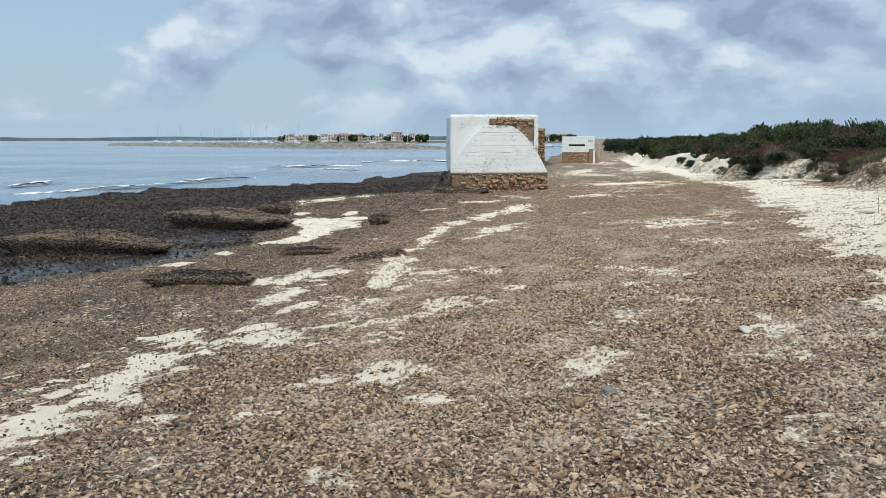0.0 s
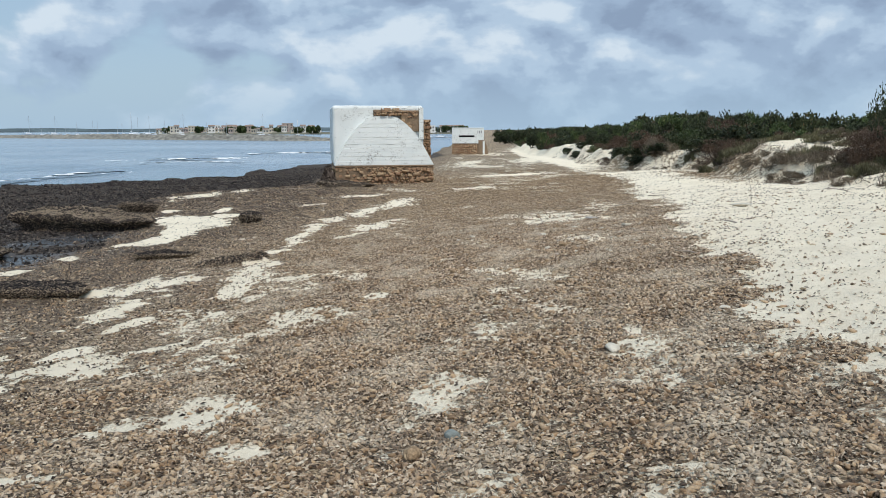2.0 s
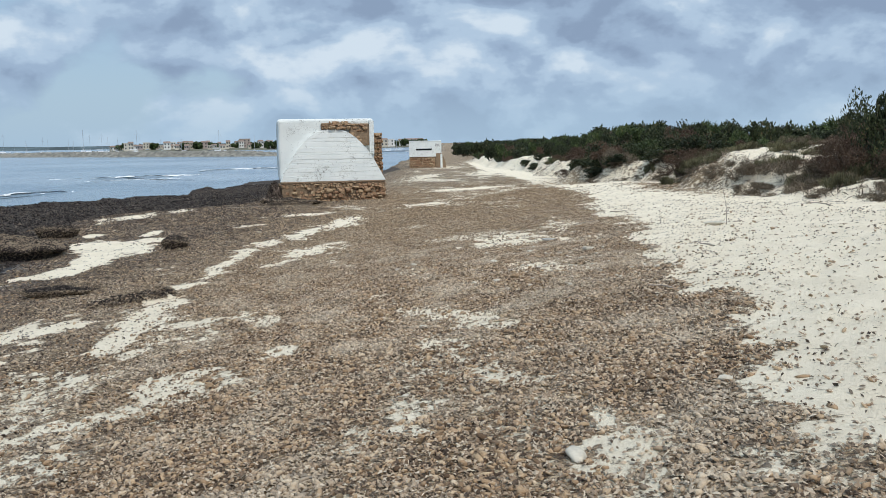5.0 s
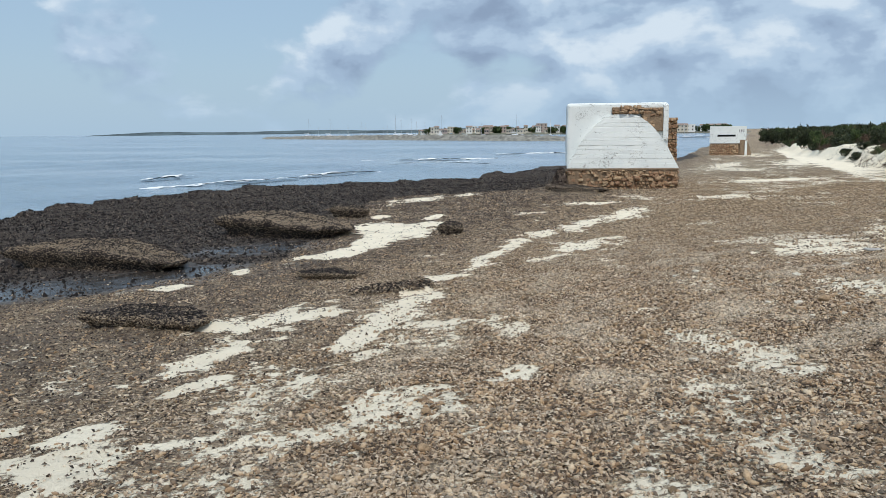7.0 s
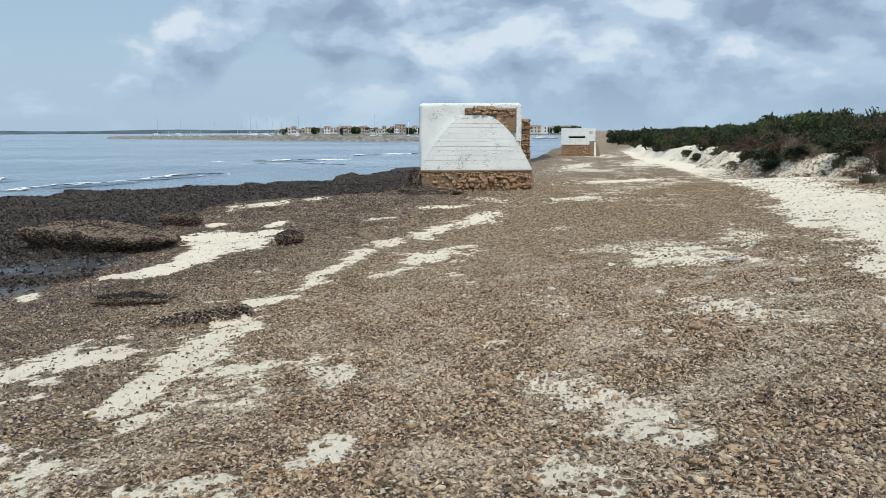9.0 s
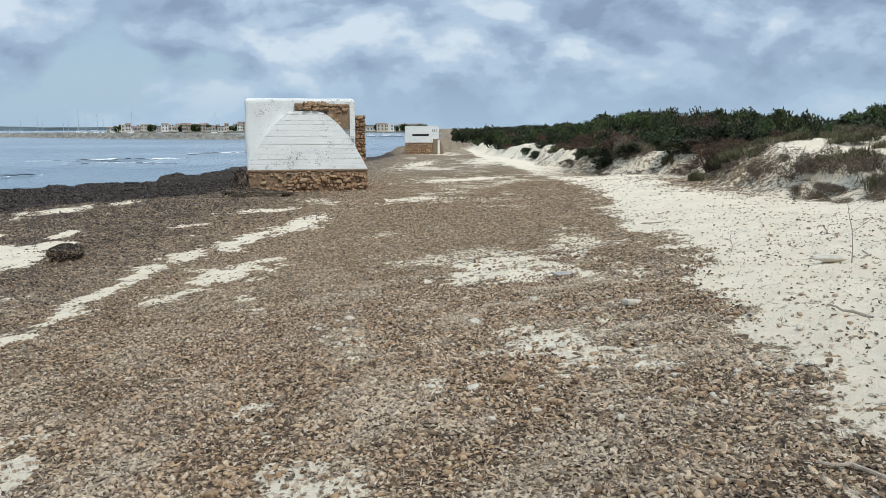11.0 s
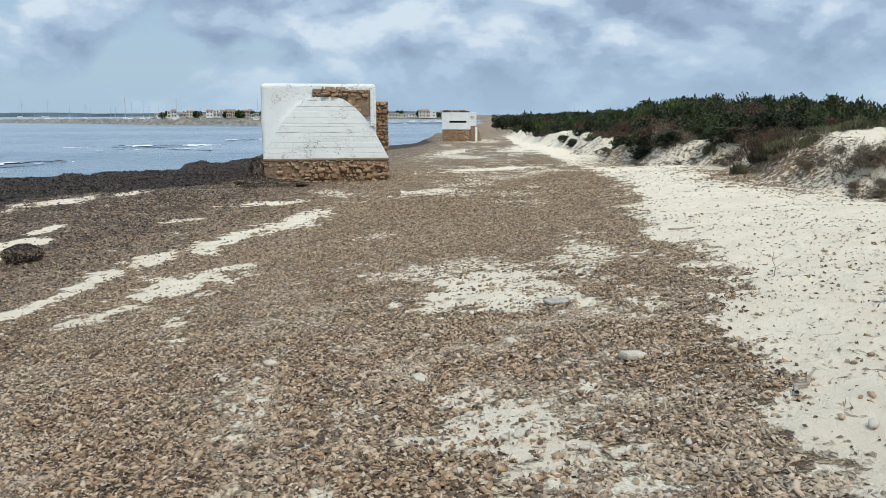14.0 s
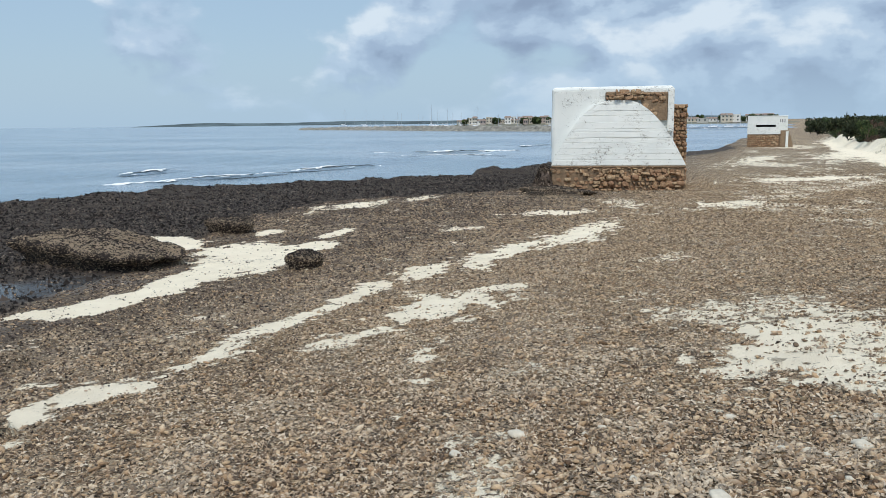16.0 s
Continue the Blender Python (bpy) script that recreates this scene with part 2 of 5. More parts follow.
def sea_material():
    k = Nodes("shallow_sea")
    w1 = k.noise(0.30, 4, 0.60, 0.3, (0.55, 1.0, 1.0))
    w2 = k.noise(1.3, 5, 0.6, 0.4, (0.6, 1.5, 1.0))
    deep = k.mix(k.step(k.noise(0.012, 3, 0.5, 0, (1, 3, 1)), 0.4, 0.62), (0.20, 0.275, 0.345), (0.29, 0.365, 0.43))
    k.b.inputs["IOR"].default_value = 1.33
    k.b.inputs["Specular IOR Level"].default_value = 0.5
    k.bump(k.math("ADD", k.math("MULTIPLY", w1, 2.2), k.math("ADD", k.math("MULTIPLY", w2, 0.6), k.math("MULTIPLY", k.noise(4.2, 4, 0.6, 0.3, (0.45, 1.5, 1.0)), 0.16))), 0.9, 0.5)
    return k.done(deep, 0.16)


def leaf_material(name, dark, light, dry):
    k = Nodes(name)
    col = k.ramp(k.island(), (0.0, dark), (0.55, tuple((x + y) / 2 for x, y in zip(dark, light))), (0.92, light), (1.0, dry))
    col = k.mix(k.step(k.noise(0.9, 4), 0.35, 0.7), col, tuple(v * 0.6 for v in dark))
    return k.done(col, 0.75)


M_GROUND = ground_material()
M_WHITE = white_paint()
M_RUBBLE = stone_material("rubble_stone", (0.24, 0.115, 0.065), (0.36, 0.22, 0.13), (0.50, 0.37, 0.23))
M_MORTAR = plain("old_mortar", (0.26, 0.185, 0.12), 0.95, scale=9, bump=0.6, dist=0.03)
M_SEA = sea_material()
M_FOAM = plain("sea_foam", (0.86, 0.88, 0.89), 0.6, scale=3, amount=0.06, bump=0.6, dist=0.06)
M_BALL = piece_material("fibre_ball", ((0.0, (0.08, 0.046, 0.027)), (0.3, (0.40, 0.265, 0.155)), (0.8, (0.60, 0.43, 0.265)), (1.0, (0.74, 0.59, 0.42))), (0.20, 0.13, 0.075), dust=0.50)
M_BLADE = piece_material("dry_blade", ((0.0, (0.022, 0.015, 0.012)), (0.24, (0.10, 0.068, 0.048)), (0.45, (0.34, 0.235, 0.15)), (0.8, (0.57, 0.44, 0.31)), (1.0, (0.74, 0.63, 0.49))), (0.24, 0.18, 0.13), dust=0.48)
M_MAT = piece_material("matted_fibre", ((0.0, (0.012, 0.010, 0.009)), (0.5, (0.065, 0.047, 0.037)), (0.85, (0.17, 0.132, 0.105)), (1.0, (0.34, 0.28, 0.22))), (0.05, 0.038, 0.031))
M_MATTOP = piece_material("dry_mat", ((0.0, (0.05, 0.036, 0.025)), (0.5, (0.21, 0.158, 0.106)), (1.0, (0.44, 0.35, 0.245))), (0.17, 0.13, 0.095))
# wet bank blades; on mound faces and mat rims also painted undercut shade
M_DARKBLADE = piece_material("wet_shade_blade", ((0.0, (0.006, 0.006, 0.006)), (0.5, (0.020, 0.016, 0.015)), (0.8, (0.065, 0.05, 0.042)), (1.0, (0.24, 0.195, 0.155))), (0.018, 0.015, 0.014))
M_JUNIPER = leaf_material("juniper_needles", (0.018, 0.027, 0.012), (0.072, 0.088, 0.036), (0.15, 0.12, 0.06))
M_PINE = leaf_material("pine_needles", (0.03, 0.05, 0.016), (0.10, 0.14, 0.045), (0.16, 0.15, 0.06))
M_RUST = leaf_material("dead_shrub_twigs", (0.06, 0.036, 0.024), (0.155, 0.098, 0.064), (0.25, 0.19, 0.13))
M_GREYGRASS = leaf_material("dune_grass_blades", (0.10, 0.095, 0.05), (0.24, 0.22, 0.12), (0.34, 0.28, 0.17))
M_BARK = plain("grey_bark", (0.11, 0.085, 0.065), 0.95, scale=12, amount=0.4, bump=0.7, dist=0.02)
M_ROCK = plain("breakwater_rock", (0.25, 0.235, 0.20), 0.95, scale=0.6, amount=0.45, bump=0.6, dist=0.3)
M_DARK = plain("dark_opening", (0.02, 0.02, 0.02), 0.9)


# ---- shapes ----
def hash2(ix, iy, seed):
    h = (ix.astype(np.int64) * 374761393 + iy.astype(np.int64) * 668265263 + seed * 982451653) & 0x7FFFFFFF
    h = ((h ^ (h >> 13)) * 1274126177) & 0x7FFFFFFF
    return ((h ^ (h >> 16)) & 0xFFFFF) / 1048575.0


def vnoise(x, y, seed=0):
    ix, iy = np.floor(x), np.floor(y)
    fx, fy = x - ix, y - iy
    fx, fy = fx * fx * (3 - 2 * fx), fy * fy * (3 - 2 * fy)
    a, b = hash2(ix, iy, seed), hash2(ix + 1, iy, seed)
    c, d = hash2(ix, iy + 1, seed), hash2(ix + 1, iy + 1, seed)
    return (a * (1 - fx) + b * fx) * (1 - fy) + (c * (1 - fx) + d * fx) * fy


def fbm(x, y, seed=0, octaves=4):
    s, amp, tot = 0.0, 1.0, 0.0
    for i in range(octaves):
        s = s + amp * vnoise(x * 2 ** i, y * 2 ** i, seed + i * 17)
        tot += amp
        amp *= 0.5
    return s / tot


def smooth(a, b, v):
    t = np.clip((v - a) / (b - a), 0, 1)
    return t * t * (3 - 2 * t)


SEA_Z = -2.0
CREST_Y = (-60, 0, 28, 35, 44, 52, 75, 110, 150, 300, 700)
CREST_X = (-20, -17.5, -17, -14.3, -9.5, -7.5, -6.0, 9.0, 14, 40, 95)
FOOT_Y = (-60, 0, 10, 16, 25, 31, 36, 40, 60, 100, 200, 700)
FOOT_X = (6, 8, 9.2, 9.9, 11.2, 13.4, 14.6, 13.2, 15.4, 20.5, 33, 110)
EDGE_Y = (-60, 0, 4, 6, 9.5, 13, 15.5, 21, 26, 33, 42, 60, 300)
EDGE_X = (1.5, 2.0, 2.5, 2.85, 3.75, 4.6, 5.5, 6.6, 8.4, 9.8, 11.5, 13.5, 47)
# sand showing through, stretch by stretch: centre, half length, half width, turn, how bare
NEAR_SHORE_SAND = (
    (-3.43, 5.16, 0.52, 0.34, 111, 1.00), (-3.33, 6.51, 0.99, 0.40, 92, 1.00), (-3.48, 7.92, 0.37, 0.27, 146, 0.90), (-3.05, 4.38, 0.21, 0.10, 174, 0.90),
    (-2.44, 7.60, 0.44, 0.42, 37, 0.90), (-1.55, 5.54, 0.25, 0.21, 6, 0.85), (-1.02, 5.68, 0.42, 0.26, 122, 0.95), (-0.75, 4.89, 0.20, 0.08, 135, 0.90),
    (0.43, 5.42, 0.45, 0.16, 74, 0.90), (-1.79, 4.84, 0.23, 0.09, 175, 0.80), (-1.16, 3.56, 0.13, 0.12, 140, 0.70), (1.63, 5.07, 0.18, 0.15, 126, 0.70),
    (0.44, 3.89, 0.46, 0.16, 74, 0.50), (-2.52, 4.90, 0.14, 0.10, 163, 0.80), (1.26, 3.63, 0.34, 0.22, 67, 0.50),
)
MID_SHORE_SAND = (
    (-3.07, 11.98, 0.79, 0.52, 60, 1.00), (-2.49, 12.31, 0.31, 0.27, 28, 0.90), (-2.87, 10.14, 0.55, 0.22, 72, 0.95), (-2.50, 9.21, 0.37, 0.18, 63, 0.95),
    (-1.59, 9.33, 0.29, 0.24, 81, 0.95), (-1.77, 8.76, 0.47, 0.12, 66, 0.80), (-1.61, 11.39, 1.55, 0.23, 90, 1.00), (-1.39, 10.18, 0.37, 0.17, 33, 0.80),
    (-0.92, 11.34, 0.39, 0.21, 11, 0.85), (-0.18, 10.89, 0.52, 0.24, 94, 0.95), (0.08, 9.28, 0.40, 0.15, 79, 0.95), (-0.73, 8.53, 0.40, 0.24, 86, 0.90),
    (-2.68, 8.06, 0.38, 0.33, 100, 1.00), (-1.99, 7.85, 0.35, 0.13, 18, 0.80), (-3.47, 8.07, 0.28, 0.20, 169, 0.95), (-1.15, 8.06, 0.34, 0.07, 31, 0.70),
)
STREAKS_SAND = (
    (1.08, 25.77, 2.37, 0.52, 78, 0.95), (0.06, 22.88, 2.21, 0.37, 81, 1.00), (-0.69, 20.92, 1.19, 0.28, 81, 0.95), (-1.11, 19.23, 1.03, 0.22, 89, 1.00),
    (-1.10, 18.23, 0.48, 0.15, 76, 0.80), (-1.34, 17.17, 0.70, 0.17, 83, 0.90), (-1.34, 15.77, 0.53, 0.16, 87, 0.95), (-1.73, 14.80, 0.44, 0.24, 39, 0.95),
    (-1.81, 14.19, 0.50, 0.16, 118, 1.00), (0.17, 18.10, 0.93, 0.49, 83, 0.95), (-0.18, 16.89, 0.50, 0.17, 65, 0.85), (0.66, 15.79, 0.48, 0.13, 101, 0.90),
    (0.52, 19.08, 0.48, 0.31, 56, 0.85), (-2.20, 15.03, 0.41, 0.09, 16, 0.60),
)
MIDDLE_SAND = (
    (1.48, 9.91, 0.52, 0.26, 116, 0.95), (1.85, 9.42, 0.51, 0.30, 106, 0.80), (1.46, 8.44, 0.48, 0.29, 102, 0.82), (1.57, 7.50, 0.54, 0.25, 118, 0.80),
    (0.95, 6.81, 0.39, 0.24, 64, 0.70), (1.98, 5.82, 0.30, 0.21, 74, 0.80), (1.92, 6.15, 0.14, 0.09, 78, 0.90), (3.78, 16.08, 1.42, 0.53, 115, 0.78),
    (3.26, 15.68, 0.57, 0.31, 118, 0.86), (3.15, 11.99, 0.72, 0.31, 102, 0.80), (1.73, 13.13, 0.79, 0.20, 95, 0.65), (2.24, 11.51, 0.23, 0.09, 85, 0.82),
    (4.90, 17.13, 1.44, 0.41, 79, 0.70), (2.68, 12.06, 0.27, 0.15, 123, 0.80), (1.11, 11.53, 0.18, 0.11, 51, 0.75),
)
FAR_SAND = (
    (3.50, 16.23, 0.83, 0.61, 100, 0.88), (3.03, 15.33, 0.61, 0.30, 98, 0.80), (3.71, 15.23, 0.50, 0.29, 76, 0.86), (4.28, 32.47, 1.52, 0.99, 67, 0.85),
    (1.58, 33.07, 2.67, 0.58, 106, 0.60), (-0.25, 30.36, 0.96, 0.62, 26, 0.95), (-1.59, 26.93, 0.55, 0.40, 154, 0.70), (8.22, 45.16, 2.41, 1.22, 13, 0.95),
    (7.86, 37.65, 1.58, 0.60, 88, 0.60), (8.81, 68.35, 9.97, 1.22, 78, 0.70), (15.75, 75.32, 15.55, 1.62, 76, 0.80), (-6.10, 32.52, 1.53, 0.55, 74, 0.80),
    (-5.01, 34.76, 1.54, 0.39, 82, 0.70), (6.14, 29.13, 1.27, 0.54, 88, 0.50), (2.63, 21.56, 0.62, 0.34, 82, 0.50),
)
POOL = (
    (-4.52, 22.58, 2.19, 1.02, 116), (-4.37, 20.45, 1.83, 0.43, 97), (-4.37, 18.66, 0.90, 0.41, 85), (-4.79, 17.80, 0.52, 0.29, 20),
    (-7.34, 24.20, 1.36, 0.70, 140), (-3.88, 24.09, 0.93, 0.42, 98), (-5.88, 26.01, 0.50, 0.31, 94), (-4.29, 26.22, 0.79, 0.26, 92),
    (-5.50, 16.24, 0.42, 0.19, 118), (-5.93, 14.67, 0.33, 0.30, 41),
)
SPARSE_SAND = ((-0.45, 8.56, 0.53, 0.38, 93, 0.62), (-1.04, 7.99, 0.45, 0.21, 25, 0.80), (0.01, 7.96, 0.31, 0.17, 2, 0.55), (-0.86, 10.68, 0.71, 0.45, 19, 0.55),
               (3.40, 17.19, 1.00, 0.85, 109, 0.62), (-0.81, 10.72, 0.77, 0.45, 100, 0.60), (-1.78, 8.95, 1.04, 0.57, 79, 0.55), (-1.42, 7.10, 0.57, 0.37, 4, 0.50),
               (2.29, 12.66, 0.58, 0.23, 89, 0.45), (3.69, 12.40, 0.63, 0.22, 75, 0.55), (2.81, 14.42, 0.38, 0.34, 20, 0.50), (1.40, 7.96, 0.92, 0.48, 88, 0.50))
SAND = NEAR_SHORE_SAND + MID_SHORE_SAND + STREAKS_SAND + MIDDLE_SAND + FAR_SAND + SPARSE_SAND
MOUNDS = ((-8.55, 17.1, 1.75, 0.5, -10, 0.20), (-6.95, 21.95, 1.6, 0.65, -12, 0.22), (-6.75, 25.9, 0.5, 0.35, 0, 0.14), (-2.82, 21.25, 0.3, 0.25, 0, 0.10),
          (-4.35, 11.75, 0.85, 0.38, -6, 0.10), (-2.1, 13.7, 0.55, 0.35, 0, 0.20), (-3.5, 15.5, 0.7, 0.35, -20, 0.12), (-0.9, 36.4, 1.0, 0.35, 0, 0.22),
          (-7.2, 55.0, 1.3, 1.1, 0, 0.34), (-4.2, 56.0, 2.2, 1.3, 0, 0.34))


def spots(X, Y, table, bare=False):
    """How deep each place lies inside the nearest of the elongated spots: 1 at a middle, 0 at the rim."""
    best, worth = np.full(X.shape, -9.0), np.ones(X.shape)
    for cx, cy, a, b, deg, *more in table:
        c, s = math.cos(radians(deg)), math.sin(radians(deg))
        u, v = (X - cx) * c + (Y - cy) * s, -(X - cx) * s + (Y - cy) * c
        p = 1 - np.sqrt((u / a) ** 2 + (v / b) ** 2)
        if bare:
            worth = np.where(p > best, more[0], worth)
        best = np.maximum(best, p)
    return (best, worth) if bare else best


def mound_z(X, Y):
    z = np.zeros(X.shape)
    w = (fbm(X * 1.6, Y * 1.6, 41, 3) - 0.5) * 0.5
    for cx, cy, a, b, deg, h in MOUNDS:
        c, s = math.cos(radians(deg)), math.sin(radians(deg))
        u, v = (X - cx) * c + (Y - cy) * s, -(X - cx) * s + (Y - cy) * c
        r = np.sqrt((u / a) ** 2 + (v / b) ** 2) + w
        dome = np.sqrt(np.clip(1 - np.abs(r) ** 3, 0, 1)) * (0.8 + 0.2 * v / b)
        z = np.maximum(z, h * dome * (0.75 + 0.5 * fbm(X * 3, Y * 3, 5, 3)))
    return z


def dune_rise(X, Y):
    foot = np.interp(Y, FOOT_Y, FOOT_X)
    d = X - foot + (fbm(X * 0.35, Y * 0.35, 71, 4) - 0.5) * 1.8
    top = 1.0 + (fbm(X * 0.16, Y * 0.16, 77, 3) - 0.5) * 0.9 + 0.35 * smooth(45, 60, Y) - 0.45 * smooth(75, 110, Y)
    rill = 0.16 * (fbm(X * 1.4, Y * 1.4, 79, 4) - 0.5) * smooth(-0.2, 0.8, d)
    near_side = 1 - 0.55 * smooth(24, 19, Y)
    return np.maximum(top, 0.2) * near_side * (smooth(0.0, 1.5, d) * 0.8 + 0.2 * smooth(1.0, 5, d)) + rill + 0.3 * smooth(6, 30, d) + 0.22 * np.exp(-((X - 13.4) / 1.7) ** 2 - ((Y - 26.6) / 1.9) ** 2)


def ground_z(X, Y):
    Yc = np.clip(Y, -4, 46)
    Xc = np.clip(X, -17, np.interp(Yc, (0, 20, 36), (7.2, 8.0, 13)))
    near = 0.21693 + 0.13264 * Xc - 0.040857 * Yc - 0.0033615 * Xc * Yc + 0.0031081 * Xc * Xc + 0.00031877 * Yc * Yc
    crest = np.interp(Y, CREST_Y, CREST_X)
    far = -1.0 - 0.0155 * np.clip(Y - 45, 0, 50) + 0.035 * np.clip(X - crest - 8, 0, 14)
    z = near + (far - near) * smooth(36, 56, Y)
    # trough between the wrack and the dark bank, and the bank itself
    d = X - crest + (fbm(X * 0.5, Y * 0.5, 3, 3) - 0.5) * 1.2 + (fbm(X * 2.4, Y * 2.0, 6, 3) - 0.5) * 0.8
    z = z + mound_z(X, Y)
    bank = 1 - smooth(0, 9, d)
    z = z + bank * (-0.14 + 0.28 * (fbm(X * 0.9, Y * 0.9, 9, 4) - 0.5) + 0.16 * (fbm(X * 2.6, Y * 1.8, 10, 3) - 0.5)) * (Y < 75)
    z = z + 0.05 * (fbm(X * 0.8, Y * 0.8, 13, 3) - 0.5) + (0.045 + 0.05 * smooth(-0.5, 0.8, X - np.interp(Y, EDGE_Y, EDGE_X))) * (fbm(X * 4, Y * 4, 15, 3) - 0.5)
    z = z + dune_rise(X, Y)
    drop = smooth(0.3, -2.2, d)
    return z + (SEA_Z - 1.2 - z) * drop


def ground_masks(X, Y):
    n1 = fbm(X * 1.3, Y * 1.3, 23, 4) - 0.5
    n2 = fbm(X * 4.5, Y * 4.5, 29, 4) - 0.5
    edge = np.interp(Y, EDGE_Y, EDGE_X)
    foot = np.interp(Y, FOOT_Y, FOOT_X)
    sand = smooth(-0.35, 0.45, X - edge + n1 * 1.2 + n2 * 0.8)
    back = smooth(-2.5, 0.2, X - foot + n1 * 3) * smooth(18, 27, Y) * (1 - smooth(42, 60, Y)) * (1 - smooth(0.5, 2.0, X - foot))
    sand = sand * (1 - 0.72 * back)
    p, bare = spots(X, Y, SAND, True)
    # ragged along the wind, which blew up the beach
    wu, wv = X * 0.95 + Y * 0.3, -X * 0.3 + Y * 0.95
    rag = fbm(wu * 2.2, wv * 0.9, 61, 4) - 0.5
    n3 = fbm(X * 9, Y * 9, 37, 3) - 0.5
    sand = np.maximum(sand, smooth(-0.25, 0.4, p + n1 * 0.8 + n2 * 1.1 + n3 * 0.9 + rag * 1.0) * bare * (p > -1.2))
    torn = smooth(0.0, 0.40, p * 0.42 + rag * 1.3 + n2 * 1.5 + n3 * 1.3 + 0.13)
    sand = np.maximum(sand, torn * 0.85 * bare * (p > -1.6) * smooth(-1.6, -0.6, p))
    sand = np.maximum(sand, smooth(0.05, 0.40, rag * 0.8 + n1 * 0.7 + 0.5 * n2) * 0.42 * smooth(-3, 1.5, X) * smooth(30, 14, Y))
    sand = np.maximum(sand, smooth(0.12, 0.36, rag + 0.5 * n2) * 0.40)
    haze = smooth(-0.08, 0.22, fbm(X * 0.35, Y * 0.12, 67, 4) - 0.5 + rag * 0.5) * smooth(16, 30, Y) * smooth(-2, 3, X - 0.1 * Y)
    sand = np.maximum(sand, haze * 0.62)
    sand = sand * (1 - 0.9 * smooth(115, 160, Y))
    pool = smooth(-0.10, 0.15, spots(X, Y, POOL) + n1 * 0.6 + n2 * 0.7 + n3 * 0.4)
    crest = np.interp(Y, CREST_Y, CREST_X)
    line = np.interp(Y, (0, 12.5, 15.7, 19, 24, 28, 34, 39, 60, 110), (-12, -8.2, -5.8, -5.2, -6.5, -8, -6.5, -2.4, -1.6, 11))
    dark = smooth(0.6, -0.6, X - line + n1 * 1.6)
    dry = smooth(-0.1, 0.35, spots(X, Y, MOUNDS[:2]) + n1 * 0.3)
    dark = np.clip(np.maximum(dark, 0) - 0.45 * dry, 0, 1) * (Y < 125)
    # steep camera-side mound faces: undercut shade put into the wet dark mask
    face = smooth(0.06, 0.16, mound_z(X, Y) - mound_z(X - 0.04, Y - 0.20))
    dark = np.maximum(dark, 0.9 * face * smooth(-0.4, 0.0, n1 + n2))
    shoreward = smooth(1.0, -4.5, X - (0.14 * Y - 2.5) + n1 * 3)
    dark = np.maximum(dark, 0.64 * shoreward * smooth(0.3, 0.6, n1 + 0.5))
    sand = np.where(dark > 0.65, sand * 0.1, sand)
    damp = dark * smooth(-0.5, 0.4, spots(X, Y, ((-7.2, 15.2, 3.0, 1.1, 40), (-6.3, 19.6, 1.6, 0.9, 50))) + n1 * 0.8)
    sand = np.maximum(sand, pool)
    return 1 - sand, dark * (1 - pool), damp * (1 - pool)


def part(name, bm, material, parent=None, label=""):
    me = bpy.data.meshes.new(name)
    bm.normal_update()
    bm.to_mesh(me)
    bm.free()
    me.materials.append(material)
    ob = new(name, me)
    if parent:
        ob.parent = parent
    return tagged(ob, label)


def raw_mesh(name, verts, faces, material, flat=True):
    me = bpy.data.meshes.new(name)
    verts, faces = np.asarray(verts, np.float32), np.asarray(faces, np.int32)
    k = faces.shape[1]
    me.vertices.add(len(verts)), me.loops.add(faces.size), me.polygons.add(len(faces))
    me.vertices.foreach_set("co", verts.ravel())
    me.loops.foreach_set("vertex_index", faces.ravel())
    me.polygons.foreach_set("loop_start", np.arange(0, faces.size, k, dtype=np.int32))
    me.polygons.foreach_set("use_smooth", np.full(len(faces), not flat))
    me.update(calc_edges=True)
    me.materials.append(material)
    return me


def empty(name, m, label, category, group="", kind=""):
    ob = new(name)
    ob.matrix_world = m
    return tagged(ob, label, category, group, kind)


def box_bm(sx, sy, sz, at=(0, 0, 0), bevel=0.0, seg=2, bm=None, turn=0.0):
    bm = bm or bmesh.new()
    m = Matrix.Translation(at) @ pose(0, 0, 0, 0, 0, turn) @ Matrix.Diagonal((sx, sy, sz, 1))
    made = bmesh.ops.create_cube(bm, size=1, matrix=m)
    if bevel:
        edges = {e for v in made["verts"] for e in v.link_edges}
        bmesh.ops.bevel(bm, geom=list(edges), offset=bevel, segments=seg, affect="EDGES", profile=0.6)
    return bm


# ---- ground ----
def spread(*runs):
    out = []
    for a, b, d in runs:
        out.extend(np.arange(a, b, d))
    return np.array(out)


